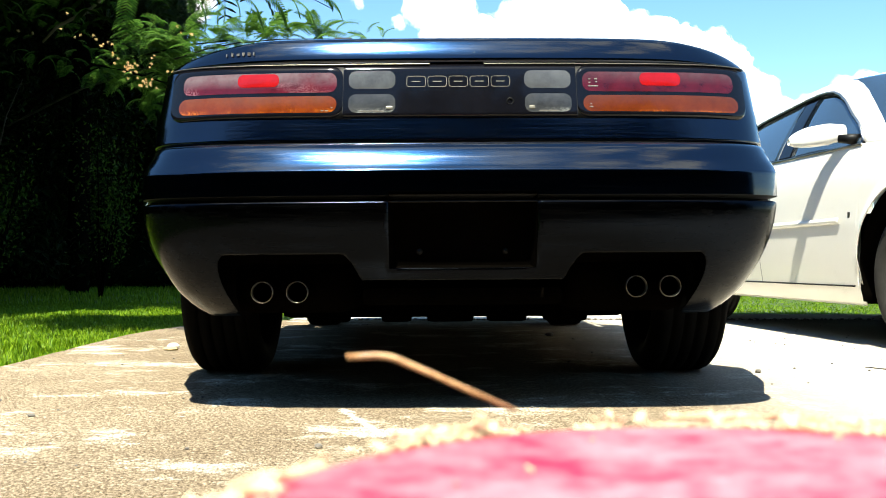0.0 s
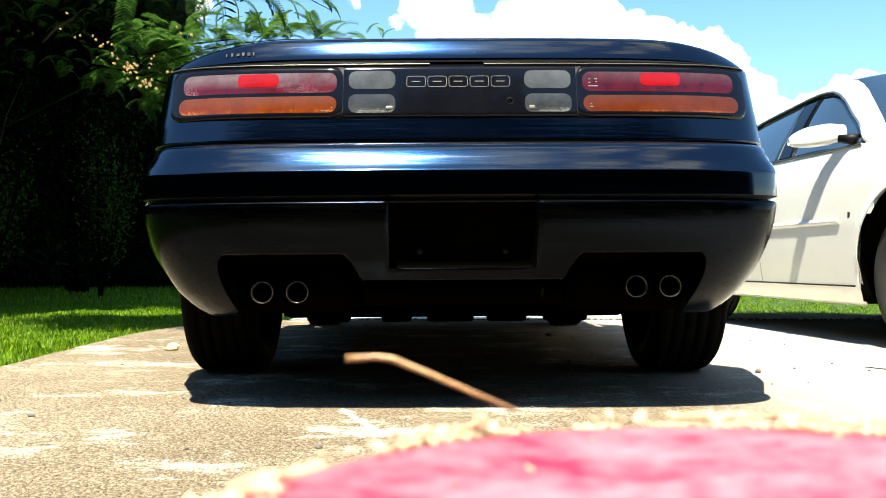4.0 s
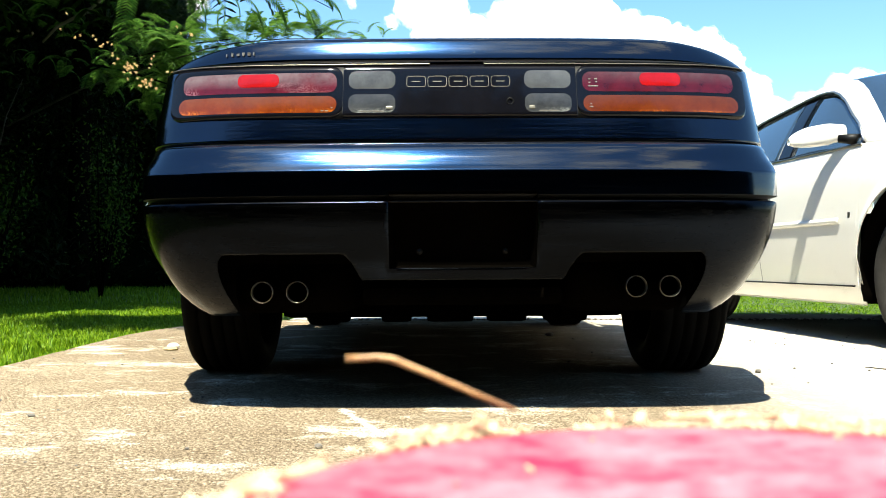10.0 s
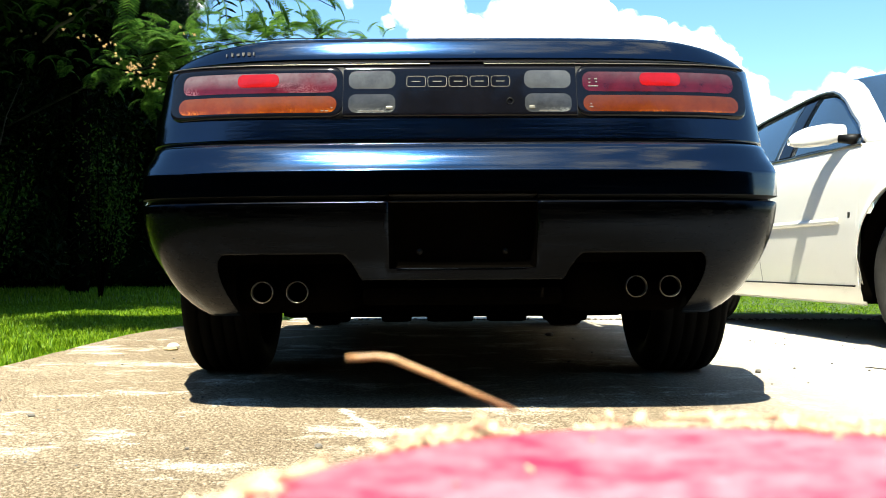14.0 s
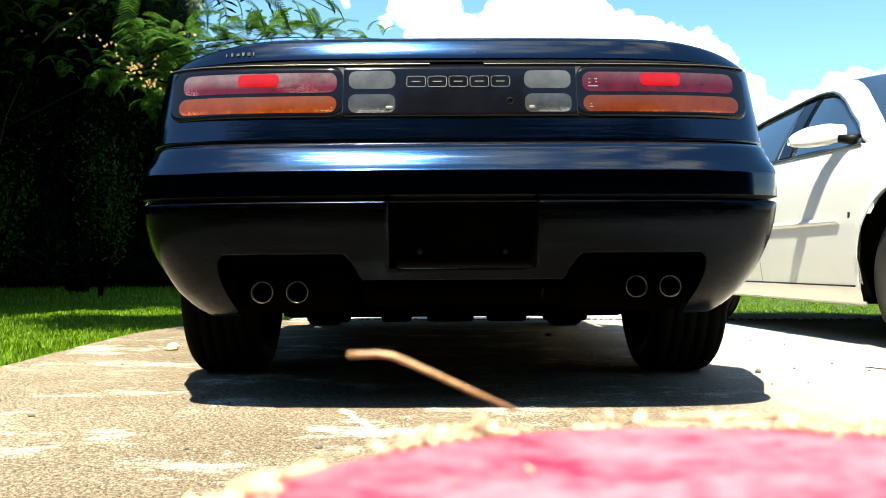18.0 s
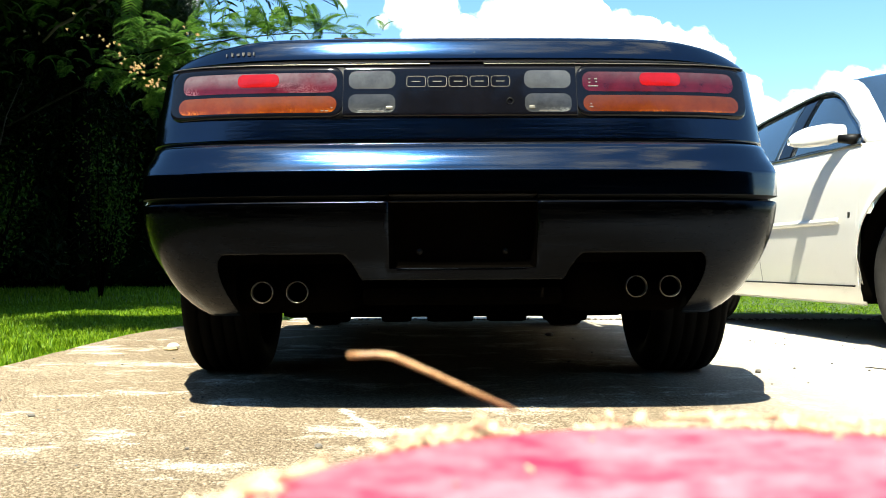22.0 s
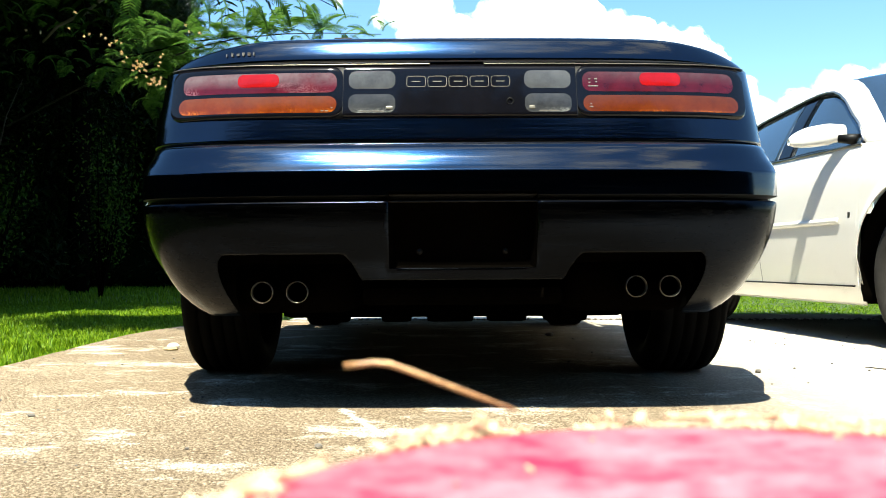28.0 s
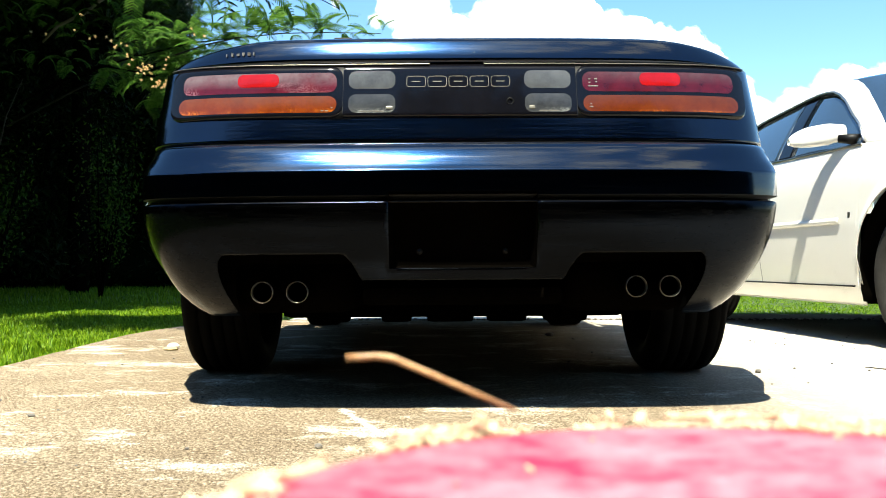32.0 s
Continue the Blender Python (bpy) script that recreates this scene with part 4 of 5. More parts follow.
        for y in (0.0, 2.42):
            wheel(car, s * 0.775, y, 0.312, 0.332, 0.215, 0.22, s, rubber=PLAIN_RUBBER)
            # wheel housing
            rows = [[(s * x, y + 0.398 * math.cos(a), 0.345 + 0.398 * math.sin(a)) for a in np.linspace(-0.4, math.pi + 0.4, 30)] for x in (0.893, 0.70, 0.60)]
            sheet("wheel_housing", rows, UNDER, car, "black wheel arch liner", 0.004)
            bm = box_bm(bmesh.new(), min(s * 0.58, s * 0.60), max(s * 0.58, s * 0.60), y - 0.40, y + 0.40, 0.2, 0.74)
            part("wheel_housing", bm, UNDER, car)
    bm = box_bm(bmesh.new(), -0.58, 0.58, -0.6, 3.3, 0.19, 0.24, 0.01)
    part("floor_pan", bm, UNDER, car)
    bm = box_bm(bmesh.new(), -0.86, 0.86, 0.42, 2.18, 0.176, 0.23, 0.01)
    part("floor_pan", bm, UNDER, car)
    return car


saloon()


# ---- plants ----
def add(parts, verts, faces):
    parts.append((np.asarray(verts, dtype=float), np.asarray(faces, dtype=int)))


def joined(name, parts, mat, parent=None, label="", smooth=False):
    """One mesh of many placed pieces; all faces have the same number of corners."""
    v = np.concatenate([p[0] for p in parts])
    off = np.cumsum([0] + [len(p[0]) for p in parts[:-1]])
    f = np.concatenate([p[1] + o for p, o in zip(parts, off)])
    me = bpy.data.meshes.new(name)
    k = f.shape[1]
    me.vertices.add(len(v))
    me.vertices.foreach_set("co", v.ravel())
    me.loops.add(f.size)
    me.loops.foreach_set("vertex_index", f.ravel())
    me.polygons.add(len(f))
    me.polygons.foreach_set("loop_start", np.arange(len(f)) * k)
    me.materials.append(mat)
    me.update(calc_edges=True)
    me.polygons.foreach_set("use_smooth", [smooth] * len(f))
    ob = new(name, me)
    if parent:
        ob.parent = parent
    if label:
        tagged(ob, label)
    return ob


def placed(verts, m):
    a = np.array(m)
    return verts @ a[:3, :3].T + a[:3, 3]


def frond_template(pairs, width, reach=0.25, droop=0.42):
    """A feathery leaf of unit length along +x: an arching midrib with narrow leaflets in pairs."""
    V, F = [], []

    def quad(a, b, c, d):
        n = len(V)
        V.extend((a, b, c, d))
        F.append((n, n + 1, n + 2, n + 3))

    def sag(t):
        return Vector((t, 0, 0.22 * math.sin(t * 2.2) - droop * t * t))
    for i in range(8):
        a, b = sag(i / 8), sag((i + 1) / 8)
        quad(a + Vector((0, -0.006, 0)), b + Vector((0, -0.004, 0)), b + Vector((0, 0.004, 0)), a + Vector((0, 0.006, 0)))
    for i in range(pairs):
        u = i / (pairs - 1)
        base = sag(0.16 + 0.82 * u)
        ln = reach * (0.35 + 0.65 * math.sin(0.45 + 2.3 * u) ** 0.8)
        for s in (-1, 1):
            out = Vector((0.42, s * 0.9, -0.10)).normalized()
            side = Vector((0.9, -s * 0.42, 0)).normalized() * width
            p1, p2 = base + out * ln * 0.55 + Vector((0, 0, -0.012)), base + out * ln + Vector((0, 0, -0.05))
            quad(base - side * 0.6, base + side * 0.6, p1 + side, p1 - side)
            quad(p1 - side, p1 + side, p2 + side * 0.35, p2 - side * 0.35)
    return np.array([tuple(q) for q in V]), np.array(F)


FEATHER, COARSE_FROND = frond_template(17, 0.0205, 0.23), frond_template(9, 0.030, 0.30)


def frond_pose(p, heading, length, tilt=0.0, roll=0.0):
    return Matrix.Translation(p) @ Euler((roll, tilt, heading)).to_matrix().to_4x4() @ Matrix.Scale(length, 4)


def leaf_template():
    return np.array([(0, 0, 0), (0.45, -0.22, 0.05), (1, 0, -0.08), (0.45, 0.22, 0.05)]), np.array([(0, 1, 2, 3)])


LEAF = leaf_template()


def rand_pose(p, size, rng):
    return Matrix.Translation(p) @ Euler((rng.uniform(-1.2, 1.2), rng.uniform(-1.2, 1.2), rng.uniform(0, 6.3))).to_matrix().to_4x4() @ Matrix.Scale(size, 4)


def silk_branch(name, path, radius, tree, bark=None):
    """A bough, one rigid part of the tree, turning about its foot."""
    origin = Vector(path[0])
    pts = [Vector(p) - origin for p in path]
    v, f = tube(pts, [radius * (1 - 0.7 * i / (len(pts) - 1)) for i in range(len(pts))], 7)
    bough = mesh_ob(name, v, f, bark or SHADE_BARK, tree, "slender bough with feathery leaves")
    bough.location = origin - tree.location
    return bough, origin


def feather_tufts(bough, origin, tufts, rng, label="bright green feathery leaves"):
    """Leaves spraying from tufts: centre, number, length, lowest and highest tilt, heading, half spread of heading."""
    parts = []
    for c, n, length, t0, t1, head, spread in tufts:
        for _ in range(n):
            h = head + rng.uniform(-spread, spread)
            p = Vector(c) - origin + Vector((rng.gauss(0, 0.02), rng.gauss(0, 0.05), rng.gauss(0, 0.02)))
            add(parts, placed(FEATHER[0], frond_pose(p, h, length * rng.uniform(0.75, 1.2), rng.uniform(t0, t1), rng.uniform(-0.5, 0.5))), FEATHER[1])
    return joined("leaves", parts, FROND, bough, label)


def blossoms(parent, centres, rng):
    tri = []
    for c, n in centres:
        for _ in range(n):
            o = Vector(c) + Vector((rng.gauss(0, 0.024), rng.gauss(0, 0.035), rng.gauss(0, 0.022)))
            for _ in range(30):
                d = Vector((rng.gauss(0, 1), rng.gauss(0, 1), rng.gauss(0.5, 1))).normalized() * rng.uniform(0.006, 0.015)
                w = d.orthogonal().normalized() * 0.0018
                add(tri, [tuple(o), tuple(o + d - w), tuple(o + d + w)], [(0, 1, 2)])
    return joined("blossom", tri, BLOOM, parent, "pale cream tufted blossoms")


def silk_tree():
    rng = random.Random(5)
    foot = Vector((-5.4, 9.6, -0.05))
    tree = thing("silk_tree", Matrix.Translation(foot), "silk tree with feathery leaves and cream blossoms over the lawn", "tree")
    trunk = [(0, 0, 0), (0.1, -0.1, 0.9), (0.05, -0.3, 1.8), (0.3, -0.6, 2.8), (0.6, -0.8, 3.8)]
    v, f = tube(trunk, [0.13, 0.11, 0.10, 0.08, 0.05], 10)
    mesh_ob("trunk", v, f, SHADE_BARK, tree, "trunk with bark darkened for shade")
    moving = []
    # bough that rises over the coupe's roof line, with tufts of leaves standing up from it
    b, o = silk_branch("bough", [(-4.3, 9.0, 1.75), (-3.2, 8.1, 1.97), (-2.23, 7.5, 2.106), (-1.93, 7.4, 2.175), (-1.675, 7.4, 2.231), (-1.306, 7.4, 2.268), (-0.936, 7.4, 2.277), (-0.50, 7.4, 2.268)], 0.009, tree, BARK)
    tufts = [((x, 7.4, z), n, ln, -1.15, -0.1, 0.0, 3.14) for x, z, n, ln in (
        (-1.80, 2.20, 6, 0.24), (-1.60, 2.24, 5, 0.25), (-1.42, 2.26, 5, 0.25), (-1.31, 2.27, 8, 0.28), (-1.20, 2.28, 5, 0.27), (-1.02, 2.28, 8, 0.28), (-0.93, 2.275, 4, 0.24), (-0.74, 2.27, 3, 0.20), (-0.60, 2.27, 3, 0.17), (-0.50, 2.27, 3, 0.15))]
    tufts += [((x, 7.4, z), 3, 0.24, -0.1, 0.7, 0.0, 3.14) for x, z in ((-1.75, 2.2), (-1.5, 2.25), (-1.25, 2.27), (-1.0, 2.28), (-0.8, 2.275))]
    feather_tufts(b, o, tufts, rng)
    moving.append(b)
    # the leafy mass beside the coupe's shoulder
    b, o = silk_branch("bough", [(-4.3, 9.0, 1.9), (-3.5, 8.2, 2.02), (-2.7, 7.7, 2.12), (-2.1, 7.5, 2.20), (-1.7, 7.4, 2.22)], 0.014, tree)
    tufts = []
    for _ in range(64):
        t = rng.random()
        x = -2.55 + 0.95 * t
        top = 2.30 - 0.10 * t + 0.03 * math.sin(x * 17)
        z = top - 0.62 * rng.random() ** 1.5
        tufts.append(((x, 7.55 + rng.uniform(-0.25, 0.45) + 0.35 * (top - z), z), 3, 0.25, -0.55, 0.35, 0.0, 3.14))
    tufts += [((x, 7.35, z), 2, 0.26, -0.7, -0.1, h, 0.7) for x, z, h in ((-2.35, 2.30, 3.0), (-2.2, 2.32, 3.2), (-2.3, 2.22, 2.8), (-2.1, 2.27, 0.2), (-2.42, 2.20, 3.1), (-2.15, 2.18, 3.1), (-1.95, 2.25, 0.0), (-1.85, 2.2, 0.1))]
    feather_tufts(b, o, tufts, rng)
    moving.append(b)
    # leaves hanging into view from a bough above
    b, o = silk_branch("bough", [(-4.0, 8.8, 3.3), (-3.2, 8.0, 3.1), (-2.2, 7.3, 2.66), (-1.75, 7.1, 2.60), (-1.2, 7.0, 2.54), (-0.85, 7.0, 2.36)], 0.010, tree)
    tufts = [((x, 7.05, z), 1, ln, tl - 0.1, tl + 0.1, h, 0.2) for x, z, ln, tl, h in (
        (-2.38, 2.62, 0.34, 0.75, 2.2), (-2.02, 2.53, 0.30, 0.85, 0.5), (-1.95, 2.60, 0.30, 0.9, 0.7), (-1.86, 2.55, 0.28, 0.95, 2.5), (-1.84, 2.50, 0.30, 0.8, 0.4), (-1.72, 2.54, 0.30, 0.75, 0.3), (-1.62, 2.52, 0.34, 0.7, 0.3), (-1.55, 2.44, 0.30, 0.75, 0.2), (-1.68, 2.40, 0.26, 0.8, 2.8), (-1.50, 2.54, 0.36, 0.55, 0.2), (-1.35, 2.55, 0.34, 0.45, 0.1), (-1.25, 2.50, 0.30, 0.5, 0.0), (-1.1, 2.55, 0.30, 0.35, 0.1), (-0.98, 2.47, 0.25, 0.5, 0.0), (-2.70, 2.60, 0.20, 0.9, 1.0), (-2.62, 2.58, 0.18, 1.0, 1.9))]
    feather_tufts(b, o, tufts, rng)
    moving.append(b)
    # the blossoming bough
    b, o = silk_branch("bough", [(-4.4, 9.2, 1.7), (-3.6, 8.5, 2.10), (-3.0, 7.8, 2.10), (-2.6, 7.5, 1.98), (-2.25, 7.4, 1.86)], 0.02, tree)
    tufts = []
    for x, z, n in ((-3.05, 2.13, 3), (-2.95, 2.05, 4), (-2.85, 2.02, 4), (-2.78, 2.11, 4), (-2.7, 1.98, 5), (-2.62, 2.10, 4), (-2.56, 1.93, 5), (-2.5, 2.03, 5), (-2.44, 1.90, 4), (-2.38, 2.0, 5), (-2.3, 1.92, 5), (-2.26, 2.08, 4), (-2.22, 1.84, 4), (-2.35, 1.80, 3), (-2.2, 1.96, 4), (-2.45, 1.75, 3)):
        tufts.append(((x, 7.6 + rng.uniform(-0.15, 0.3), z), n, 0.24, -0.4, 0.7, 0.0, 3.14))
    feather_tufts(b, o, tufts, rng, "shaded green feathery leaves")
    moving.append(b)
    spots = ((-2.53, 2.00, 10), (-2.56, 1.96, 7), (-2.43, 1.87, 8), (-2.40, 1.84, 7), (-2.80, 2.19, 2), (-2.73, 2.15, 3), (-2.68, 2.13, 3), (-2.63, 2.06, 2), (-2.37, 2.08, 2), (-2.36, 2.0, 2), (-2.21, 1.92, 4), (-2.19, 1.90, 3), (-2.86, 2.27, 1), (-3.02, 2.25, 2), (-3.15, 2.30, 1), (-3.08, 2.44, 1), (-3.36, 2.25, 1), (-3.44, 2.25, 1), (-2.08, 2.30, 2), (-2.12, 2.27, 2))
    blossoms(b, [(EYE + (Vector((x, 7.4, z)) - EYE) * rng.uniform(0.93, 0.96) - o, n) for x, z, n in spots], rng)
    # pale boughs crossing the shade, with sparse dim leaves
    b, o = silk_branch("bough", [(-3.05, 8.6, 3.15), (-3.20, 8.6, 2.92), (-3.36, 8.6, 2.78), (-3.64, 8.6, 2.64), (-3.8, 8.65, 2.50)], 0.030, tree, PALE_BARK)
    tufts = []
    for _ in range(42):
        x, z = -4.2 + 1.35 * rng.random(), 2.95 - 0.85 * rng.random() ** 1.4
        tufts.append(((x, 8.6 + rng.uniform(-0.3, 0.4), z), rng.randint(1, 3), 0.20, -0.4, 0.6, 0.0, 3.14))
    feather_tufts(b, o, tufts, rng, "dim green feathery leaves in shade")
    silk_branch("bough", [(-4.3, 8.7, 1.2), (-4.12, 8.6, 1.78), (-3.96, 8.6, 2.15)], 0.010, tree, BARK)
    # high crown out of view, added to shade the ground and leaves below
    parts = []
    for _ in range(6000):
        y = rng.uniform(5.7, 14.0)
        x = rng.uniform(-11.0, -4.2 if y < 6.5 else -3.7 if y < 7.2 else -2.8)
        z = 0.75 + 0.2913 * y + 2.2 * rng.random()
        add(parts, placed(COARSE_FROND[0], frond_pose(Vector((x, y, z)) - foot, rng.uniform(0, 6.3), rng.uniform(0.5, 0.85), rng.uniform(-0.4, 0.5), rng.uniform(-0.5, 0.5))), COARSE_FROND[1])
    # boughs reaching out over the lawn, out of view, added for its shade
    for _ in range(5200):
        x, y, z = rng.uniform(-8.0, -2.0), rng.uniform(4.2, 7.2), rng.uniform(2.9, 4.3)
        if y + 0.42 * z < 5.85 - 0.85 * (x + 0.145 * z + 1.7) or (x > -4.0 and y > 5.9 - 0.42 * (z - 2.3)):
            continue
        add(parts, placed(COARSE_FROND[0], frond_pose(Vector((x, y, z)) - foot, rng.uniform(0, 6.3), rng.uniform(0.4, 0.7), rng.uniform(-0.4, 0.5), rng.uniform(-0.5, 0.5))), COARSE_FROND[1])
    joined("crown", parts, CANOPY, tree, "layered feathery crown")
    return moving


BOUGHS = silk_tree()


def broad_tree(foot, height, spread, seed, leaves, low=1.0, size=0.16, mat=None, label="dense dark green broadleaf tree in shade"):
    rng = random.Random(seed)
    tree = thing("tree", Matrix.Translation(foot), label, "tree", "trees along the lawn")
    v, f = tube([(0, 0, 0), (0.1, 0, height * 0.3), (0, 0.15, height * 0.65), (0.1, 0.1, height * 0.95)], [0.20, 0.16, 0.10, 0.03], 10)
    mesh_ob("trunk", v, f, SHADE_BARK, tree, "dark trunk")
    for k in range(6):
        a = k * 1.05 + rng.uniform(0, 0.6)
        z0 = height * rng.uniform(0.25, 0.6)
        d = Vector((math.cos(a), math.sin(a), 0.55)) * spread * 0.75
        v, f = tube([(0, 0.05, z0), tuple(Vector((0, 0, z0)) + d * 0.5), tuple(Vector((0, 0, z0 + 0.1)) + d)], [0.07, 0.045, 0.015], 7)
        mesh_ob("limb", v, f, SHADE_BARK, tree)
    parts = []
    clumps = [Vector((rng.gauss(0, spread * 0.5), rng.gauss(0, spread * 0.4), low + (height - low) * rng.random() ** 0.9)) for _ in range(70)]
    for i in range(leaves):
        c = rng.choice(clumps)
        p = c + Vector((rng.gauss(0, 0.34), rng.gauss(0, 0.34), rng.gauss(0, 0.26)))
        if p.z < low * 0.4:
            continue
        add(parts, placed(LEAF[0], rand_pose(p, size * rng.uniform(0.6, 1.3), rng)), LEAF[1])
    joined("crown", parts, mat or SHADED_LEAF, tree, "uneven leafy crown")


broad_tree((-7.2, 12.2, -0.05), 8.0, 2.2, 11, 26000, 0.5, 0.13)
broad_tree((-9.4, 11.0, -0.05), 8.5, 2.8, 12, 24000, 0.6, 0.14)
broad_tree((-6.6, 14.2, -0.05), 7.0, 1.6, 13, 22000, 0.4, 0.13)
broad_tree((-8.0, 14.5, -0.05), 9.0, 2.8, 14, 20000, 0.4, 0.15)
broad_tree((-12.5, 13.0, -0.05), 9.0, 3.0, 15, 16000, 0.4, 0.17)


def shade_tree(foot, mid, reach, low, high, n, seed):
    """A wide low-hanging tree, added out of view so that its crown blocks light."""
    rng = random.Random(seed)
    foot, mid = Vector(foot), Vector(mid)
    tree = thing("tree", Matrix.Translation(foot), "unseen wide shade tree added to block light, with a low spreading crown", "tree", "trees behind the driveway")
    v, f = tube([(0, 0, 0), (0.1, 0.1, low * 0.6), (0, 0.2, low), (0.1, 0.3, high * 0.8)], [0.26, 0.22, 0.16, 0.05], 10)
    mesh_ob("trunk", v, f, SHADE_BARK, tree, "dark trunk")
    for k in range(9):
        a = k * 0.7 + rng.uniform(0, 0.4)
        e = mid - foot + Vector((math.cos(a) * reach[0] * 0.8, math.sin(a) * reach[1] * 0.8, low + rng.uniform(0.2, 1.0)))
        s0 = Vector((0, 0.1, low * 0.8))
        v, f = tube([s0, s0.lerp(e, 0.5) + Vector((0, 0, 0.3)), e], [0.10, 0.06, 0.02], 7)
        mesh_ob("limb", v, f, SHADE_BARK, tree)
    parts = []
    while len(parts) < n:
        u, w = rng.uniform(-1, 1), rng.uniform(-1, 1)
        if u * u + w * w > 1 + 0.15 * math.sin(u * 9 + w * 7):
            continue
        z = low + (high - low) * rng.random() * math.sqrt(max(0.05, 1 - 0.85 * (u * u + w * w)))
        p = mid - foot + Vector((u * reach[0], w * reach[1], z))
        add(parts, placed(LEAF[0], rand_pose(p, rng.uniform(0.25, 0.5), rng)), LEAF[1])
    joined("crown", parts, CANOPY, tree, "dense leafy crown")


# unseen trees behind the camera, added to cut sky light and darken reflections
shade_tree((-3.5, -6.8, -0.05), (-3.0, -6.6, 0), (4.6, 3.6), 2.5, 7.4, 13000, 41)
shade_tree((4.6, -7.0, -0.05), (4.0, -6.6, 0), (4.8, 3.6), 2.5, 7.4, 13000, 42)
shade_tree((0.6, -7.8, -0.05), (0.5, -6.6, 0), (3.6, 3.6), 2.6, 7.6, 12000, 43)


def pine():
    rng = random.Random(8)
    foot = Vector((-5.0, 12.6, -0.05))
    tree = thing("pine_tree", Matrix.Translation(foot), "dark pine with long needle tufts behind the silk tree", "tree")
    v, f = tube([(0, 0, 0), (0.05, 0, 3), (0, 0, 6), (0, 0, 8.5)], [0.16, 0.13, 0.09, 0.03], 10)
    mesh_ob("trunk", v, f, SHADE_BARK, tree)
    for k in range(9):
        a = rng.uniform(-1.2, 1.6)
        z = 3.0 + 0.6 * k
        ln = 1.5 - 0.1 * k
        e = Vector((math.cos(a) * ln, -abs(math.sin(a)) * ln, z + 0.35))
        if k == 1:
            e = Vector((1.62, -0.6, 3.76))
        v, f = tube([(0, 0, z), tuple(e * 0.5 + Vector((0, 0, z * 0.5 + 0.1))), tuple(e)], [0.05, 0.03, 0.012], 6)
        limb = mesh_ob("limb", v, f, SHADE_BARK, tree)
        parts = []
        for _ in range(210 if k == 1 else 36):
            c = Vector((0, 0, z)).lerp(e, rng.uniform(0.45, 1.05)) + Vector((rng.gauss(0, 0.10), rng.gauss(0, 0.12), rng.gauss(0, 0.17 if k == 1 else 0.09)))
            for _ in range(26):
                d = Vector((rng.gauss(0.3, 1), rng.gauss(0, 1), rng.gauss(0.5, 1))).normalized() * rng.uniform(0.12, 0.2)
                w = d.orthogonal().normalized() * (0.008 if k == 1 else 0.004)
                add(parts, [tuple(c), tuple(c + d - w), tuple(c + d + w)], [(0, 1, 2)])
        joined("needles", parts, NEEDLE, limb, "dark green needle tufts")


pine()


def hedge(name, x0, x1, y, height, seed, n, label):
    """Dense undergrowth: a lumpy core with leaves over it."""
    rng = random.Random(seed)
    ob = thing(name, Matrix.Translation((0, 0, 0)), label, "hedge")
    rows = []
    for i in range(25):
        t = i / 24
        r = []
        for x in np.linspace(x0, x1, 60):
            b = 0.5 * noise.noise((x * 0.7, t * 4, seed)) + 0.25 * noise.noise((x * 2, t * 9, seed))
            hh = height * (1 + 0.18 * noise.noise((x * 0.5, 0, seed + 5)))
            hh *= 1 - 0.78 * min(1, max(0, (x - x1 + 1.9) / 1.7 + 0.35 * noise.noise((x * 1.7, 1, seed)))) ** 1.4
            r.append((x, y + b + 0.9 * t * t - 0.2, -0.1 + hh * t))
        rows.append(r)
    sheet("undergrowth", rows, SHADED_LEAF, ob, "tangled undergrowth coloured dark for shade", 0.3)
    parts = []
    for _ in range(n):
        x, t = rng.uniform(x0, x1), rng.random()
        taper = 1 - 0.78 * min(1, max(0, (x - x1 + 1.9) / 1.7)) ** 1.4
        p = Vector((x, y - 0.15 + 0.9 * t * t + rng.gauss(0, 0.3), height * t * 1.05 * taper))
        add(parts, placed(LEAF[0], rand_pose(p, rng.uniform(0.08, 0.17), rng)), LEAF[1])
    joined("leaves", parts, SHADED_LEAF, ob, "leaves coloured dark for shade")
    return ob


hedge("hedge", -22.0, -3.2, 15.3, 5.5, 3, 22000, "dark shaded hedge along the edge of the lawn")
# out of view; added to give the coupe's paint something dark to reflect
hedge("hedge", -24.0, 24.0, -10.5, 6.5, 4, 9000, "unseen dark hedge far behind the camera, added for reflections")


# also out of view; added to darken corner reflections and cut sky light
side_hedge = hedge("hedge", -10.0, 15.0, 0.0, 5.5, 9, 9000, "tall unseen dark hedge beside the lawn, added to darken reflections")
side_hedge.matrix_world = pose(-11.6, 0, 0, 0, 0, 90)


def shrub(foot, seed, n, radius, height):
    rng = random.Random(seed)
    ob = thing("shrub", Matrix.Translation(foot), "leafy green shrub at the edge of the shade", "shrub")
    parts = []
    for _ in range(14):
        a, r = rng.uniform(0, 6.3), radius * rng.uniform(0.3, 1.0)
        e = Vector((math.cos(a) * r, math.sin(a) * r, height * rng.uniform(0.5, 1.0)))
        v, f = tube([(0, 0, 0), tuple(e * 0.55 + Vector((0, 0, 0.1))), tuple(e)], [0.015, 0.010, 0.004], 5)
        mesh_ob("stem", v, f, SHADE_BARK, ob)
        for _ in range(n // 14):
            p = e * rng.uniform(0.4, 1.05) + Vector((rng.gauss(0, 0.10), rng.gauss(0, 0.10), rng.gauss(0, 0.09)))
            add(parts, placed(LEAF[0], rand_pose(p, rng.uniform(0.03, 0.065), rng)), LEAF[1])
    joined("leaves", parts, SHRUB_LEAF, ob, "small glossy leaves")


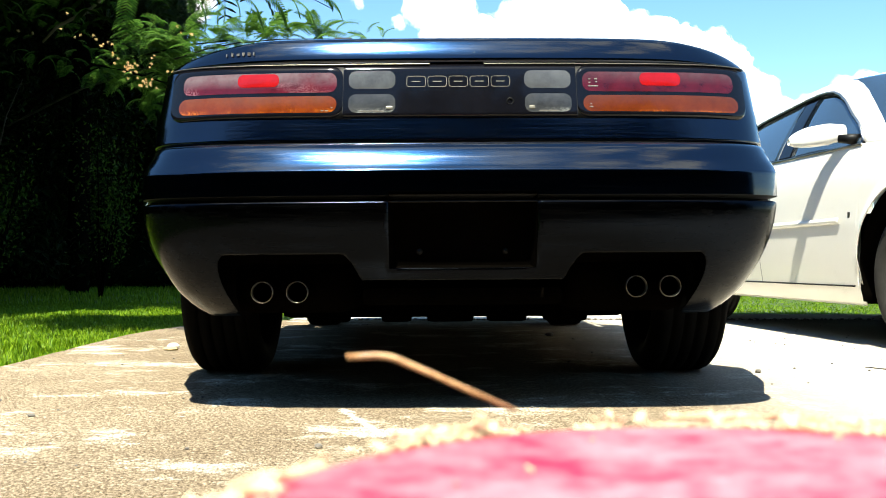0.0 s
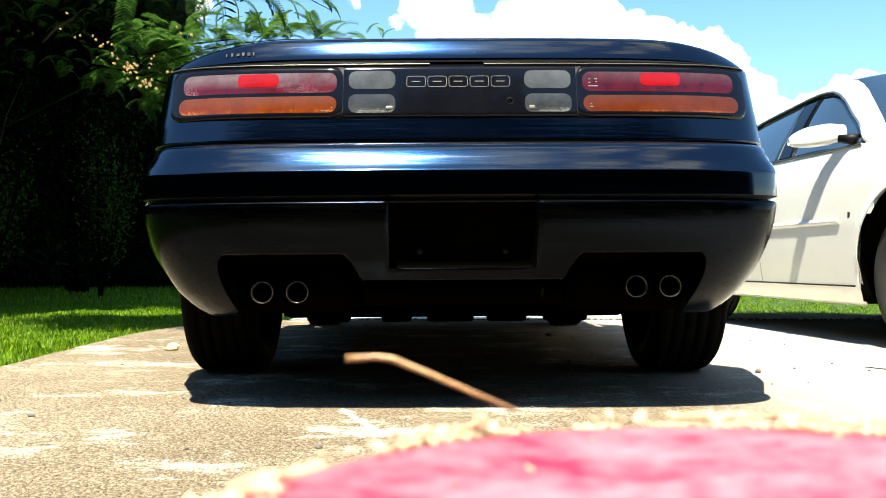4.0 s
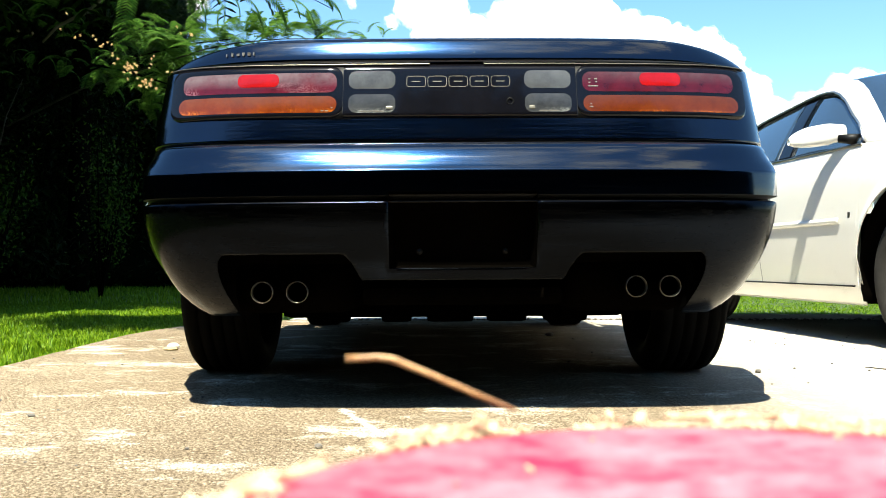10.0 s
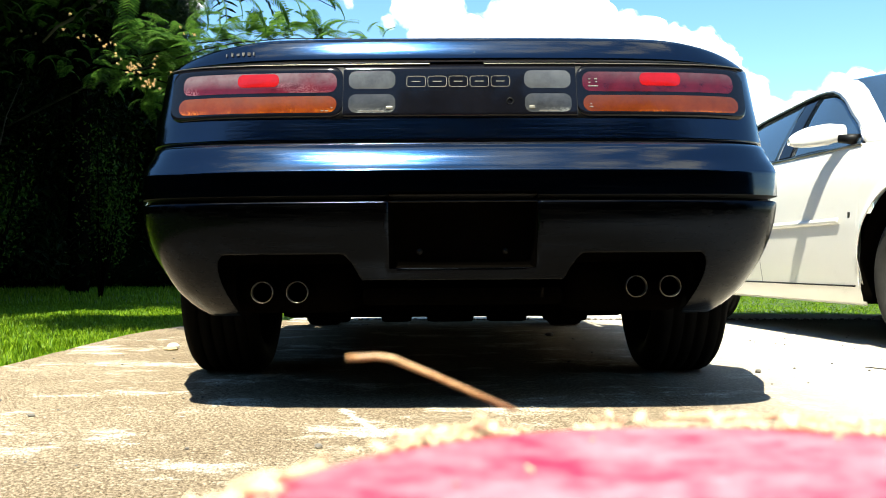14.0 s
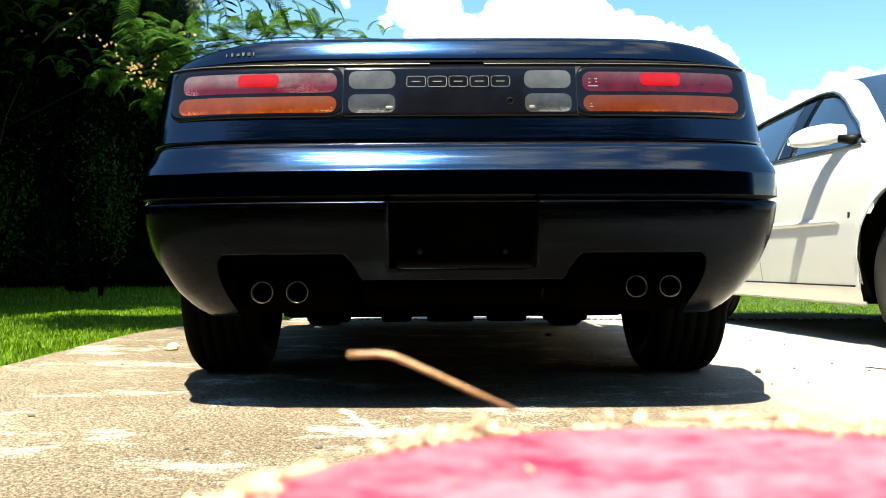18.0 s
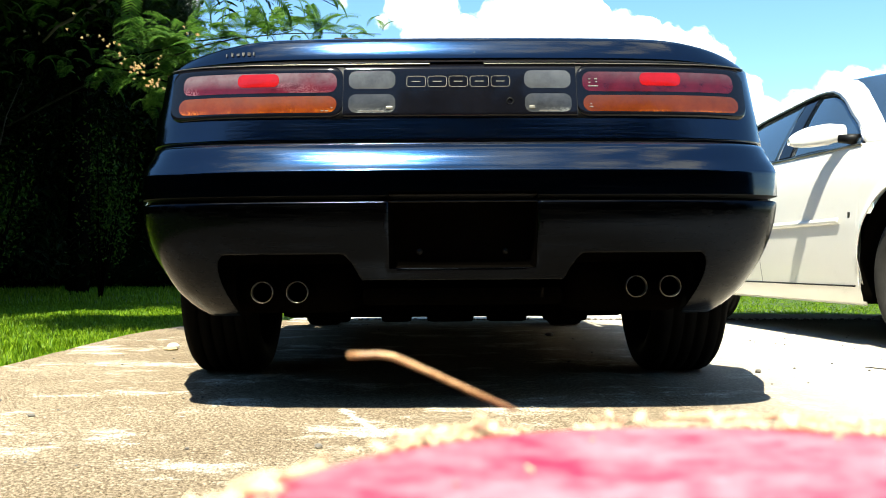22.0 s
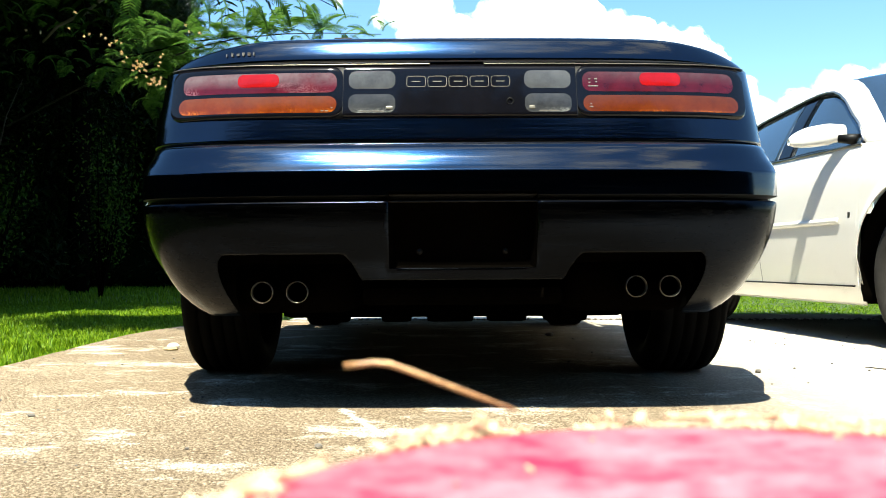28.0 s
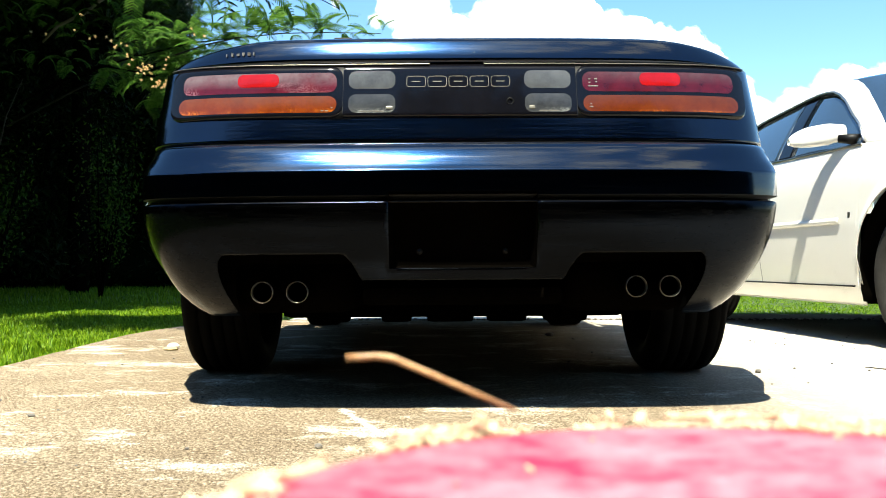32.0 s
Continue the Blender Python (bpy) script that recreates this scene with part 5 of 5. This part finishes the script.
shrub((-4.75, 9.6, -0.05), 21, 1500, 0.55, 1.95)
shrub((-3.95, 10.6, -0.05), 22, 1500, 0.5, 2.3)


def lawn():
    rng = np.random.default_rng(4)

    def blades(name, x0, x1, y0, y1, n, tall, label, edge):
        x, y = rng.uniform(x0, x1, n), y0 + (y1 - y0) * rng.random(n) ** 1.3
        if edge:
            lim = np.array([pad_edge(q) if q < 6.2 else 0.2 + 1.5 * (q - 6.2) for q in y])
            ok = x < lim + 0.02
            x, y = x[ok], y[ok]
        n = len(x)
        clump = np.sin(x * 3.1 + 1.7 * np.sin(y * 2.3)) * np.sin(y * 2.7 + 1.3 * np.sin(x * 4.1)) + 0.6 * np.sin(x * 9.7 + y * 3.3) * np.sin(y * 8.9 - x * 2.1)
        h = tall * rng.uniform(0.45, 1.1, n) * (0.85 + 0.35 * clump)
        a = rng.uniform(0, 6.28, n)
        lean = h * rng.uniform(0.1, 0.9, n)
        w = rng.uniform(0.0011, 0.0025, n) * (1 + y / 6)
        z0 = np.full(n, -0.045)
        base = np.stack([x, y, z0], 1)
        side = np.stack([-np.sin(a) * w, np.cos(a) * w, np.zeros(n)], 1)
        d = np.stack([np.cos(a) * lean, np.sin(a) * lean, h], 1)
        mid = base + d * np.array([0.35, 0.35, 0.6])
        v = np.stack([base - side, base + side, mid + side * 0.8, mid - side * 0.8, base + d], 1).reshape(-1, 3)
        i = np.arange(n) * 5
        me = bpy.data.meshes.new(name)
        tri = np.concatenate([np.stack([i, i + 1, i + 2], 1), np.stack([i, i + 2, i + 3], 1), np.stack([i + 3, i + 2, i + 4], 1)])
        me.vertices.add(len(v))
        me.vertices.foreach_set("co", v.ravel())
        me.loops.add(tri.size)
        me.loops.foreach_set("vertex_index", tri.ravel())
        me.polygons.add(len(tri))
        me.polygons.foreach_set("loop_start", np.arange(len(tri)) * 3)
        me.materials.append(GRASS)
        me.update(calc_edges=True)
        tagged(new(name, me), label, "grass", kind="stuff")
    blades("grass", -7.5, -1.3, 2.4, 9.5, 230000, 0.042, "short bright green grass beside the slab", True)
    blades("grass", -5.0, -1.3, -1.2, 2.5, 45000, 0.05, "short green grass beside the near slab", True)
    blades("grass", -9.0, 0.5, 9.0, 15.0, 20000, 0.09, "shaded grass under the trees", True)
    blades("grass", -1.5, 7.5, 6.80, 12.5, 70000, 0.020, "sunlit green grass beyond the driveway", False)


lawn()


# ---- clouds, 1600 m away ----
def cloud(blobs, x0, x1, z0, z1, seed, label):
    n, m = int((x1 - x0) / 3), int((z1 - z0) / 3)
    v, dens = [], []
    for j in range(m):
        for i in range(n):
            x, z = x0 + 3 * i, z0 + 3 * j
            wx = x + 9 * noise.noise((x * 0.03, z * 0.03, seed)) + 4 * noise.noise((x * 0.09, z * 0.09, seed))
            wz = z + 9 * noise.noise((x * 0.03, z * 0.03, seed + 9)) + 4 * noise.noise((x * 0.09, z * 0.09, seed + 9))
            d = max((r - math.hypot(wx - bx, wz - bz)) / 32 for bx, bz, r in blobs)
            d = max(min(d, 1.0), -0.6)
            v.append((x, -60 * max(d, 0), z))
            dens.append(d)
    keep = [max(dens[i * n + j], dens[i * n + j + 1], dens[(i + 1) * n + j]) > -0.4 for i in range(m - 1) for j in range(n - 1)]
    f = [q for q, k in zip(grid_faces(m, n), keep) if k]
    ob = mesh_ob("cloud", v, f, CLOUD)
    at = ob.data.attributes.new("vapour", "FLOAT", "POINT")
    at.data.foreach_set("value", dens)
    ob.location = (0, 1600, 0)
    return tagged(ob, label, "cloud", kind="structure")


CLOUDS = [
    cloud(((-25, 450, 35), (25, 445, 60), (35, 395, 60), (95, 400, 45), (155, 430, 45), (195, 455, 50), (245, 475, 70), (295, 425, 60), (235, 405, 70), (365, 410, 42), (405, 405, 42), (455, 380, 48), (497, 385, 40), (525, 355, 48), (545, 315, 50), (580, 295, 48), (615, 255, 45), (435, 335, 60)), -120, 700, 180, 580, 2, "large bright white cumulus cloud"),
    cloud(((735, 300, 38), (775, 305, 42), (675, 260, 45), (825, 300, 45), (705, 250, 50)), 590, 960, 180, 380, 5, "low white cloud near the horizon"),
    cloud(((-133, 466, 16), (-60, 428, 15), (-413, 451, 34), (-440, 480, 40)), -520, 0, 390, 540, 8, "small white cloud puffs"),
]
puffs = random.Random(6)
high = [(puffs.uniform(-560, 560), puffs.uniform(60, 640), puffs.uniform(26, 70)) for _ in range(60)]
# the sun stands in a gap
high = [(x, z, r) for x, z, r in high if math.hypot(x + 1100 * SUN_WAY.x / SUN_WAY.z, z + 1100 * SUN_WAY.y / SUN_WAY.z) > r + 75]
# two glowing cloud sheets out of view, added for the coupe's paint to reflect
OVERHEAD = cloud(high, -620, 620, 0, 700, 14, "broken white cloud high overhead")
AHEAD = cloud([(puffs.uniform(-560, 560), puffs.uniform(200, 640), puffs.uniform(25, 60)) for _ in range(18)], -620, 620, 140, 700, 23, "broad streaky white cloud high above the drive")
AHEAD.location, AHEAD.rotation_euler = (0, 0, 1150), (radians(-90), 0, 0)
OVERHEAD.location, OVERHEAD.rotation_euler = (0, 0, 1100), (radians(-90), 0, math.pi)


# ---- bucket lid, litter and twig before the lens ----
def bucket():
    ob = thing("bucket", pose(0.03, 0.235, 0.017), "upturned faded red plastic bucket strewn with dry plant bits", "bucket")
    v, f = lathe([(0.001, 0.302), (0.10, 0.303), (0.16, 0.301), (0.178, 0.298), (0.186, 0.290), (0.187, 0.275), (0.182, 0.262), (0.180, 0.26)], 72, "z")
    mesh_ob("lid", v, f, RED_LID, ob, "faded red top")
    v, f = lathe([(0.180, 0.262), (0.172, 0.15), (0.165, -0.017), (0.15, -0.017)], 48, "z")
    mesh_ob("wall", v, f, RED_LID, ob)
    return ob


bucket()


def litter():
    rng = random.Random(31)
    parts = []
    ico = bmesh.new()
    bmesh.ops.create_icosphere(ico, subdivisions=1, radius=1.0)
    iv = np.array([tuple(q.co) for q in ico.verts])
    fi = np.array([[q.index for q in fc.verts] for fc in ico.faces])
    ico.free()
    for i in range(11000):
        a = rng.uniform(-0.4, math.pi + 0.4)
        r = 0.188 * (1 - 0.28 * rng.random() ** 1.7 if i % 5 else math.sqrt(rng.random()))
        x, y = r * math.cos(a), r * math.sin(a)
        patch = noise.noise((x * 16, y * 16, 0)) + 0.5 * noise.noise((x * 45, y * 45, 2))
        if patch < 0.76 - 0.96 * min(1, (r / 0.186) ** 7):
            continue
        s = rng.uniform(0.0004, 0.0011) * (1.5 if i % 23 == 0 else 1)
        heap = max(0, patch) * 0.0035 * rng.random() if r > 0.165 else 0
        m = Matrix.Translation((0.03 + x, 0.235 + y, 0.3203 - (0.006 if r > 0.180 else 0) + heap)) @ Euler((rng.uniform(0, 3), rng.uniform(0, 3), rng.uniform(0, 3))).to_matrix().to_4x4() @ Matrix.Diagonal((s * rng.uniform(0.8, 2.8), s, s * 0.7, 1))
        add(parts, placed(iv * (1 + 0.25 * np.sin(iv[:, :1] * 7 + i)), m), fi)
    for i in range(46):
        a, r = rng.uniform(0.15, math.pi - 0.1), 0.187 * (rng.uniform(0.86, 0.985) if i % 4 else math.sqrt(rng.uniform(0.1, 0.9)))
        s = rng.uniform(0.0007, 0.0015) if r < 0.155 else rng.uniform(0.0012, 0.0028) if i % 3 else rng.uniform(0.0026, 0.0038)
        m = Matrix.Translation((0.03 + r * math.cos(a), 0.235 + r * math.sin(a), 0.3205 + 0.4 * s)) @ Euler((rng.uniform(-0.5, 0.5), rng.uniform(-0.5, 0.5), rng.uniform(0, 3))).to_matrix().to_4x4() @ Matrix.Diagonal((s * 1.7, s * 0.8, s * 0.6, 1))
        add(parts, placed(iv * (1 + 0.25 * np.sin(iv[:, :1] * 7 + i)), m), fi)
    ob = joined("plant_litter", parts, LITTER)
    tagged(ob, "dry yellow plant bits scattered on the red lid", "litter", kind="stuff")


litter()
# foot of the twig on the lid's rim, bend and tip
v, f = tube([(0, 0, 0), (-0.020, 0, 0.0085), (-0.040, -0.001, 0.0175), (-0.0565, -0.001, 0.0245), (-0.0640, -0.001, 0.0255), (-0.0700, -0.001, 0.0250), (-0.0775, -0.001, 0.0248)], [0.0010, 0.0012, 0.0013, 0.0014, 0.0013, 0.0014, 0.0015], 10)
twig = mesh_ob("twig", v, f, TWIG)
twig.location = (-0.0415, 0.416, 0.3223)
tagged(twig, "thin bent brown twig standing out from the lid rim", "twig")


def ground_bits():
    rng = random.Random(77)

    def lump(name, x, y, s, mat, label, cat, flat=0.6):
        bm = bmesh.new()
        bmesh.ops.create_icosphere(bm, subdivisions=2, radius=1.0)
        for q in bm.verts:
            q.co *= 1 + 0.3 * noise.noise(q.co * 1.3 + Vector((x * 9, y * 9, 0)))
            q.co = Vector((q.co.x * s, q.co.y * s * 0.8, (q.co.z * flat + flat * 0.7) * s))
        ob = part(name, bm, mat, None, "", False)
        ob.location, ob.rotation_euler = (x, y, 0.0), (0, 0, rng.uniform(0, 6))
        tagged(ob, label, cat)
    lump("pebble", -0.319, 1.913, 0.011, STONE, "small dark pebble on the concrete", "pebble")
    lump("pebble", -1.10, 2.32, 0.012, STONE, "small dark clod on the concrete", "pebble", 0.4)
    lump("pebble", 1.08, 3.21, 0.014, STONE, "small grey pebble on the concrete", "pebble")
    lump("pebble", 1.71, 3.48, 0.012, STONE, "small grey pebble on the concrete", "pebble")
    lump("pebble", 0.55, 4.85, 0.03, STONE, "dark clod in the shade under the car", "pebble", 0.4)
    lump("leaf", -1.25, 4.07, 0.035, LEAF_BIT, "curled yellow fallen leaf on the concrete", "leaf", 0.25)
    lump("paper_scrap", -1.265, 4.16, 0.03, PAPER, "crumpled pale paper scrap on the concrete", "litter", 0.5)
    v, f = tube([(1.52, 3.33, 0.006), (1.58, 3.20, 0.008), (1.62, 3.12, 0.006)], [0.002, 0.003, 0.002], 6)
    tagged(mesh_ob("stick", v, f, BARK), "thin dry stick lying on the concrete", "stick")
    # a pale scrape across the slab: many small scuffed flakes
    parts = []
    for k in range(420):
        t = rng.random()
        x, y = -0.32 + 0.13 * t + rng.gauss(0, 0.006) * (0.6 + 0.8 * math.sin(t * 11) ** 2), 2.42 - 0.385 * t + rng.gauss(0, 0.008)
        ring = [(x + rng.uniform(0.001, 0.004) * math.cos(q), y + rng.uniform(0.003, 0.010) * math.sin(q), 0.0012 + 0.000002 * k) for q in np.linspace(0, 5.4, 7)]
        add(parts, ring, [(0, 1, 2), (0, 2, 3), (0, 3, 4), (0, 4, 5), (0, 5, 6)])
    tagged(joined("scrape", parts, FAR_CONCRETE), "pale flaking scrape across the concrete slab", "scrape", kind="structure")
    parts = []
    bm = bmesh.new()
    bmesh.ops.create_icosphere(bm, subdivisions=1, radius=1.0)
    iv, fi = np.array([tuple(q.co) for q in bm.verts]), np.array([[q.index for q in fc.verts] for fc in bm.faces])
    bm.free()
    for _ in range(260):
        s = rng.uniform(0.002, 0.006)
        m = Matrix.Translation((rng.uniform(-1.55, 2.6), rng.uniform(0.9, 5.8), s * 0.4)) @ Matrix.Diagonal((s, s * 0.8, s * 0.6, 1))
        add(parts, placed(iv, m), fi)
    tagged(joined("grit", parts, STONE), "fine grit scattered over the slab", "grit", kind="stuff")
    parts = []
    for _ in range(420):
        s = rng.uniform(0.004, 0.015)
        m = Matrix.Translation((rng.uniform(-0.8, 4.5), 6.19 + rng.gauss(0, 0.02), s * 0.3)) @ Matrix.Diagonal((s, s * 0.8, s * 0.8, 1))
        add(parts, placed(iv, m), fi)
    tagged(joined("joint_debris", parts, STONE), "dark crumbs and soil along the slab joint", "debris", kind="stuff")


ground_bits()


def motions():
    for c, (dx, dz) in zip(CLOUDS, ((-46, 0), (-28, 11), (-42, 2))):
        b = c.location.copy()
        walk(c, [(0.0, Matrix.Translation(b)), (16.0, Matrix.Translation(b + Vector((dx * 0.5, 0, dz * 0.5)))), (32.0, Matrix.Translation(b + Vector((dx, 0, dz))))])
    # the twig nods in the breeze
    nods = ((0, 0), (1, -0.2), (3.5, -0.6), (5.5, -0.6), (8, -0.8), (8.5, -1.1), (9, -0.3), (9.5, -0.8), (10.5, -0.2), (11, 0.4), (12, -0.1), (13.5, 0.5), (14, -0.4), (14.5, -0.7), (16.5, 2.0), (17.1, 1.9), (17.6, 0.7), (18.5, 1.2), (19.5, 2.3), (20, 2.8), (20.5, -2.6), (21, -0.7), (22, 0.6), (22.5, 1.8), (23, 0.8), (23.5, -1.0), (24, -2.1), (25, 0.4), (28, -3.3), (29, -0.8), (30, -0.2), (31, -0.8), (32, -0.3))
    b = twig.location.copy()
    walk(twig, [(t, Matrix.Translation(b) @ pose(0, 0, 0, 0, a * 0.9, 0)) for t, a in nods])
    # boughs: seconds, lift and swing in degrees
    sway = (
        ((0, -0.9, 0.3), (6, -1.0, 0.4), (12, -0.8, 0.2), (14, -0.8, 0.2), (16.5, -0.4, 0.1), (19, -0.7, 0.2), (21, -0.2, 0.1), (22, 0.0, 0.1), (23, 0.0, 0.1), (24, -0.3, 0.1), (25, -0.6, 0.1), (28, 0.0, 0), (30, -0.1, 0), (32, 0.1, 0)),
        ((0, 0, 0), (8, 0.2, -0.1), (16, 0.3, -0.3), (22, 0.8, -0.6), (25, 0.4, -0.4), (29, 0.9, -0.8), (32, 0.7, -1.1)),
        ((0, 0, 0), (7, -0.3, 0.2), (13, 0.3, -0.3), (18, -0.2, -0.5), (22, 0.5, -0.8), (26, 0.1, -0.5), (30, 0.6, -0.9), (32, 0.4, -1.2)),
        ((0, 0, 0), (9, -0.1, 0.1), (14.5, 0.0, -0.5), (19, 0.0, -0.6), (21.5, 0.2, -1.2), (23, 0.1, -0.6), (25.5, 0.2, -1.0), (28, 0.6, -1.4), (30, 0.6, -1.4), (31, 0.3, -1.3), (32, 0.2, -2.2)),
    )
    for bough, rows in zip(BOUGHS, sway):
        b = bough.location.copy()
        walk(bough, [(t, Matrix.Translation(b) @ pose(0, 0, 0, 0, -lift, -swing)) for t, lift, swing in rows])


motions()
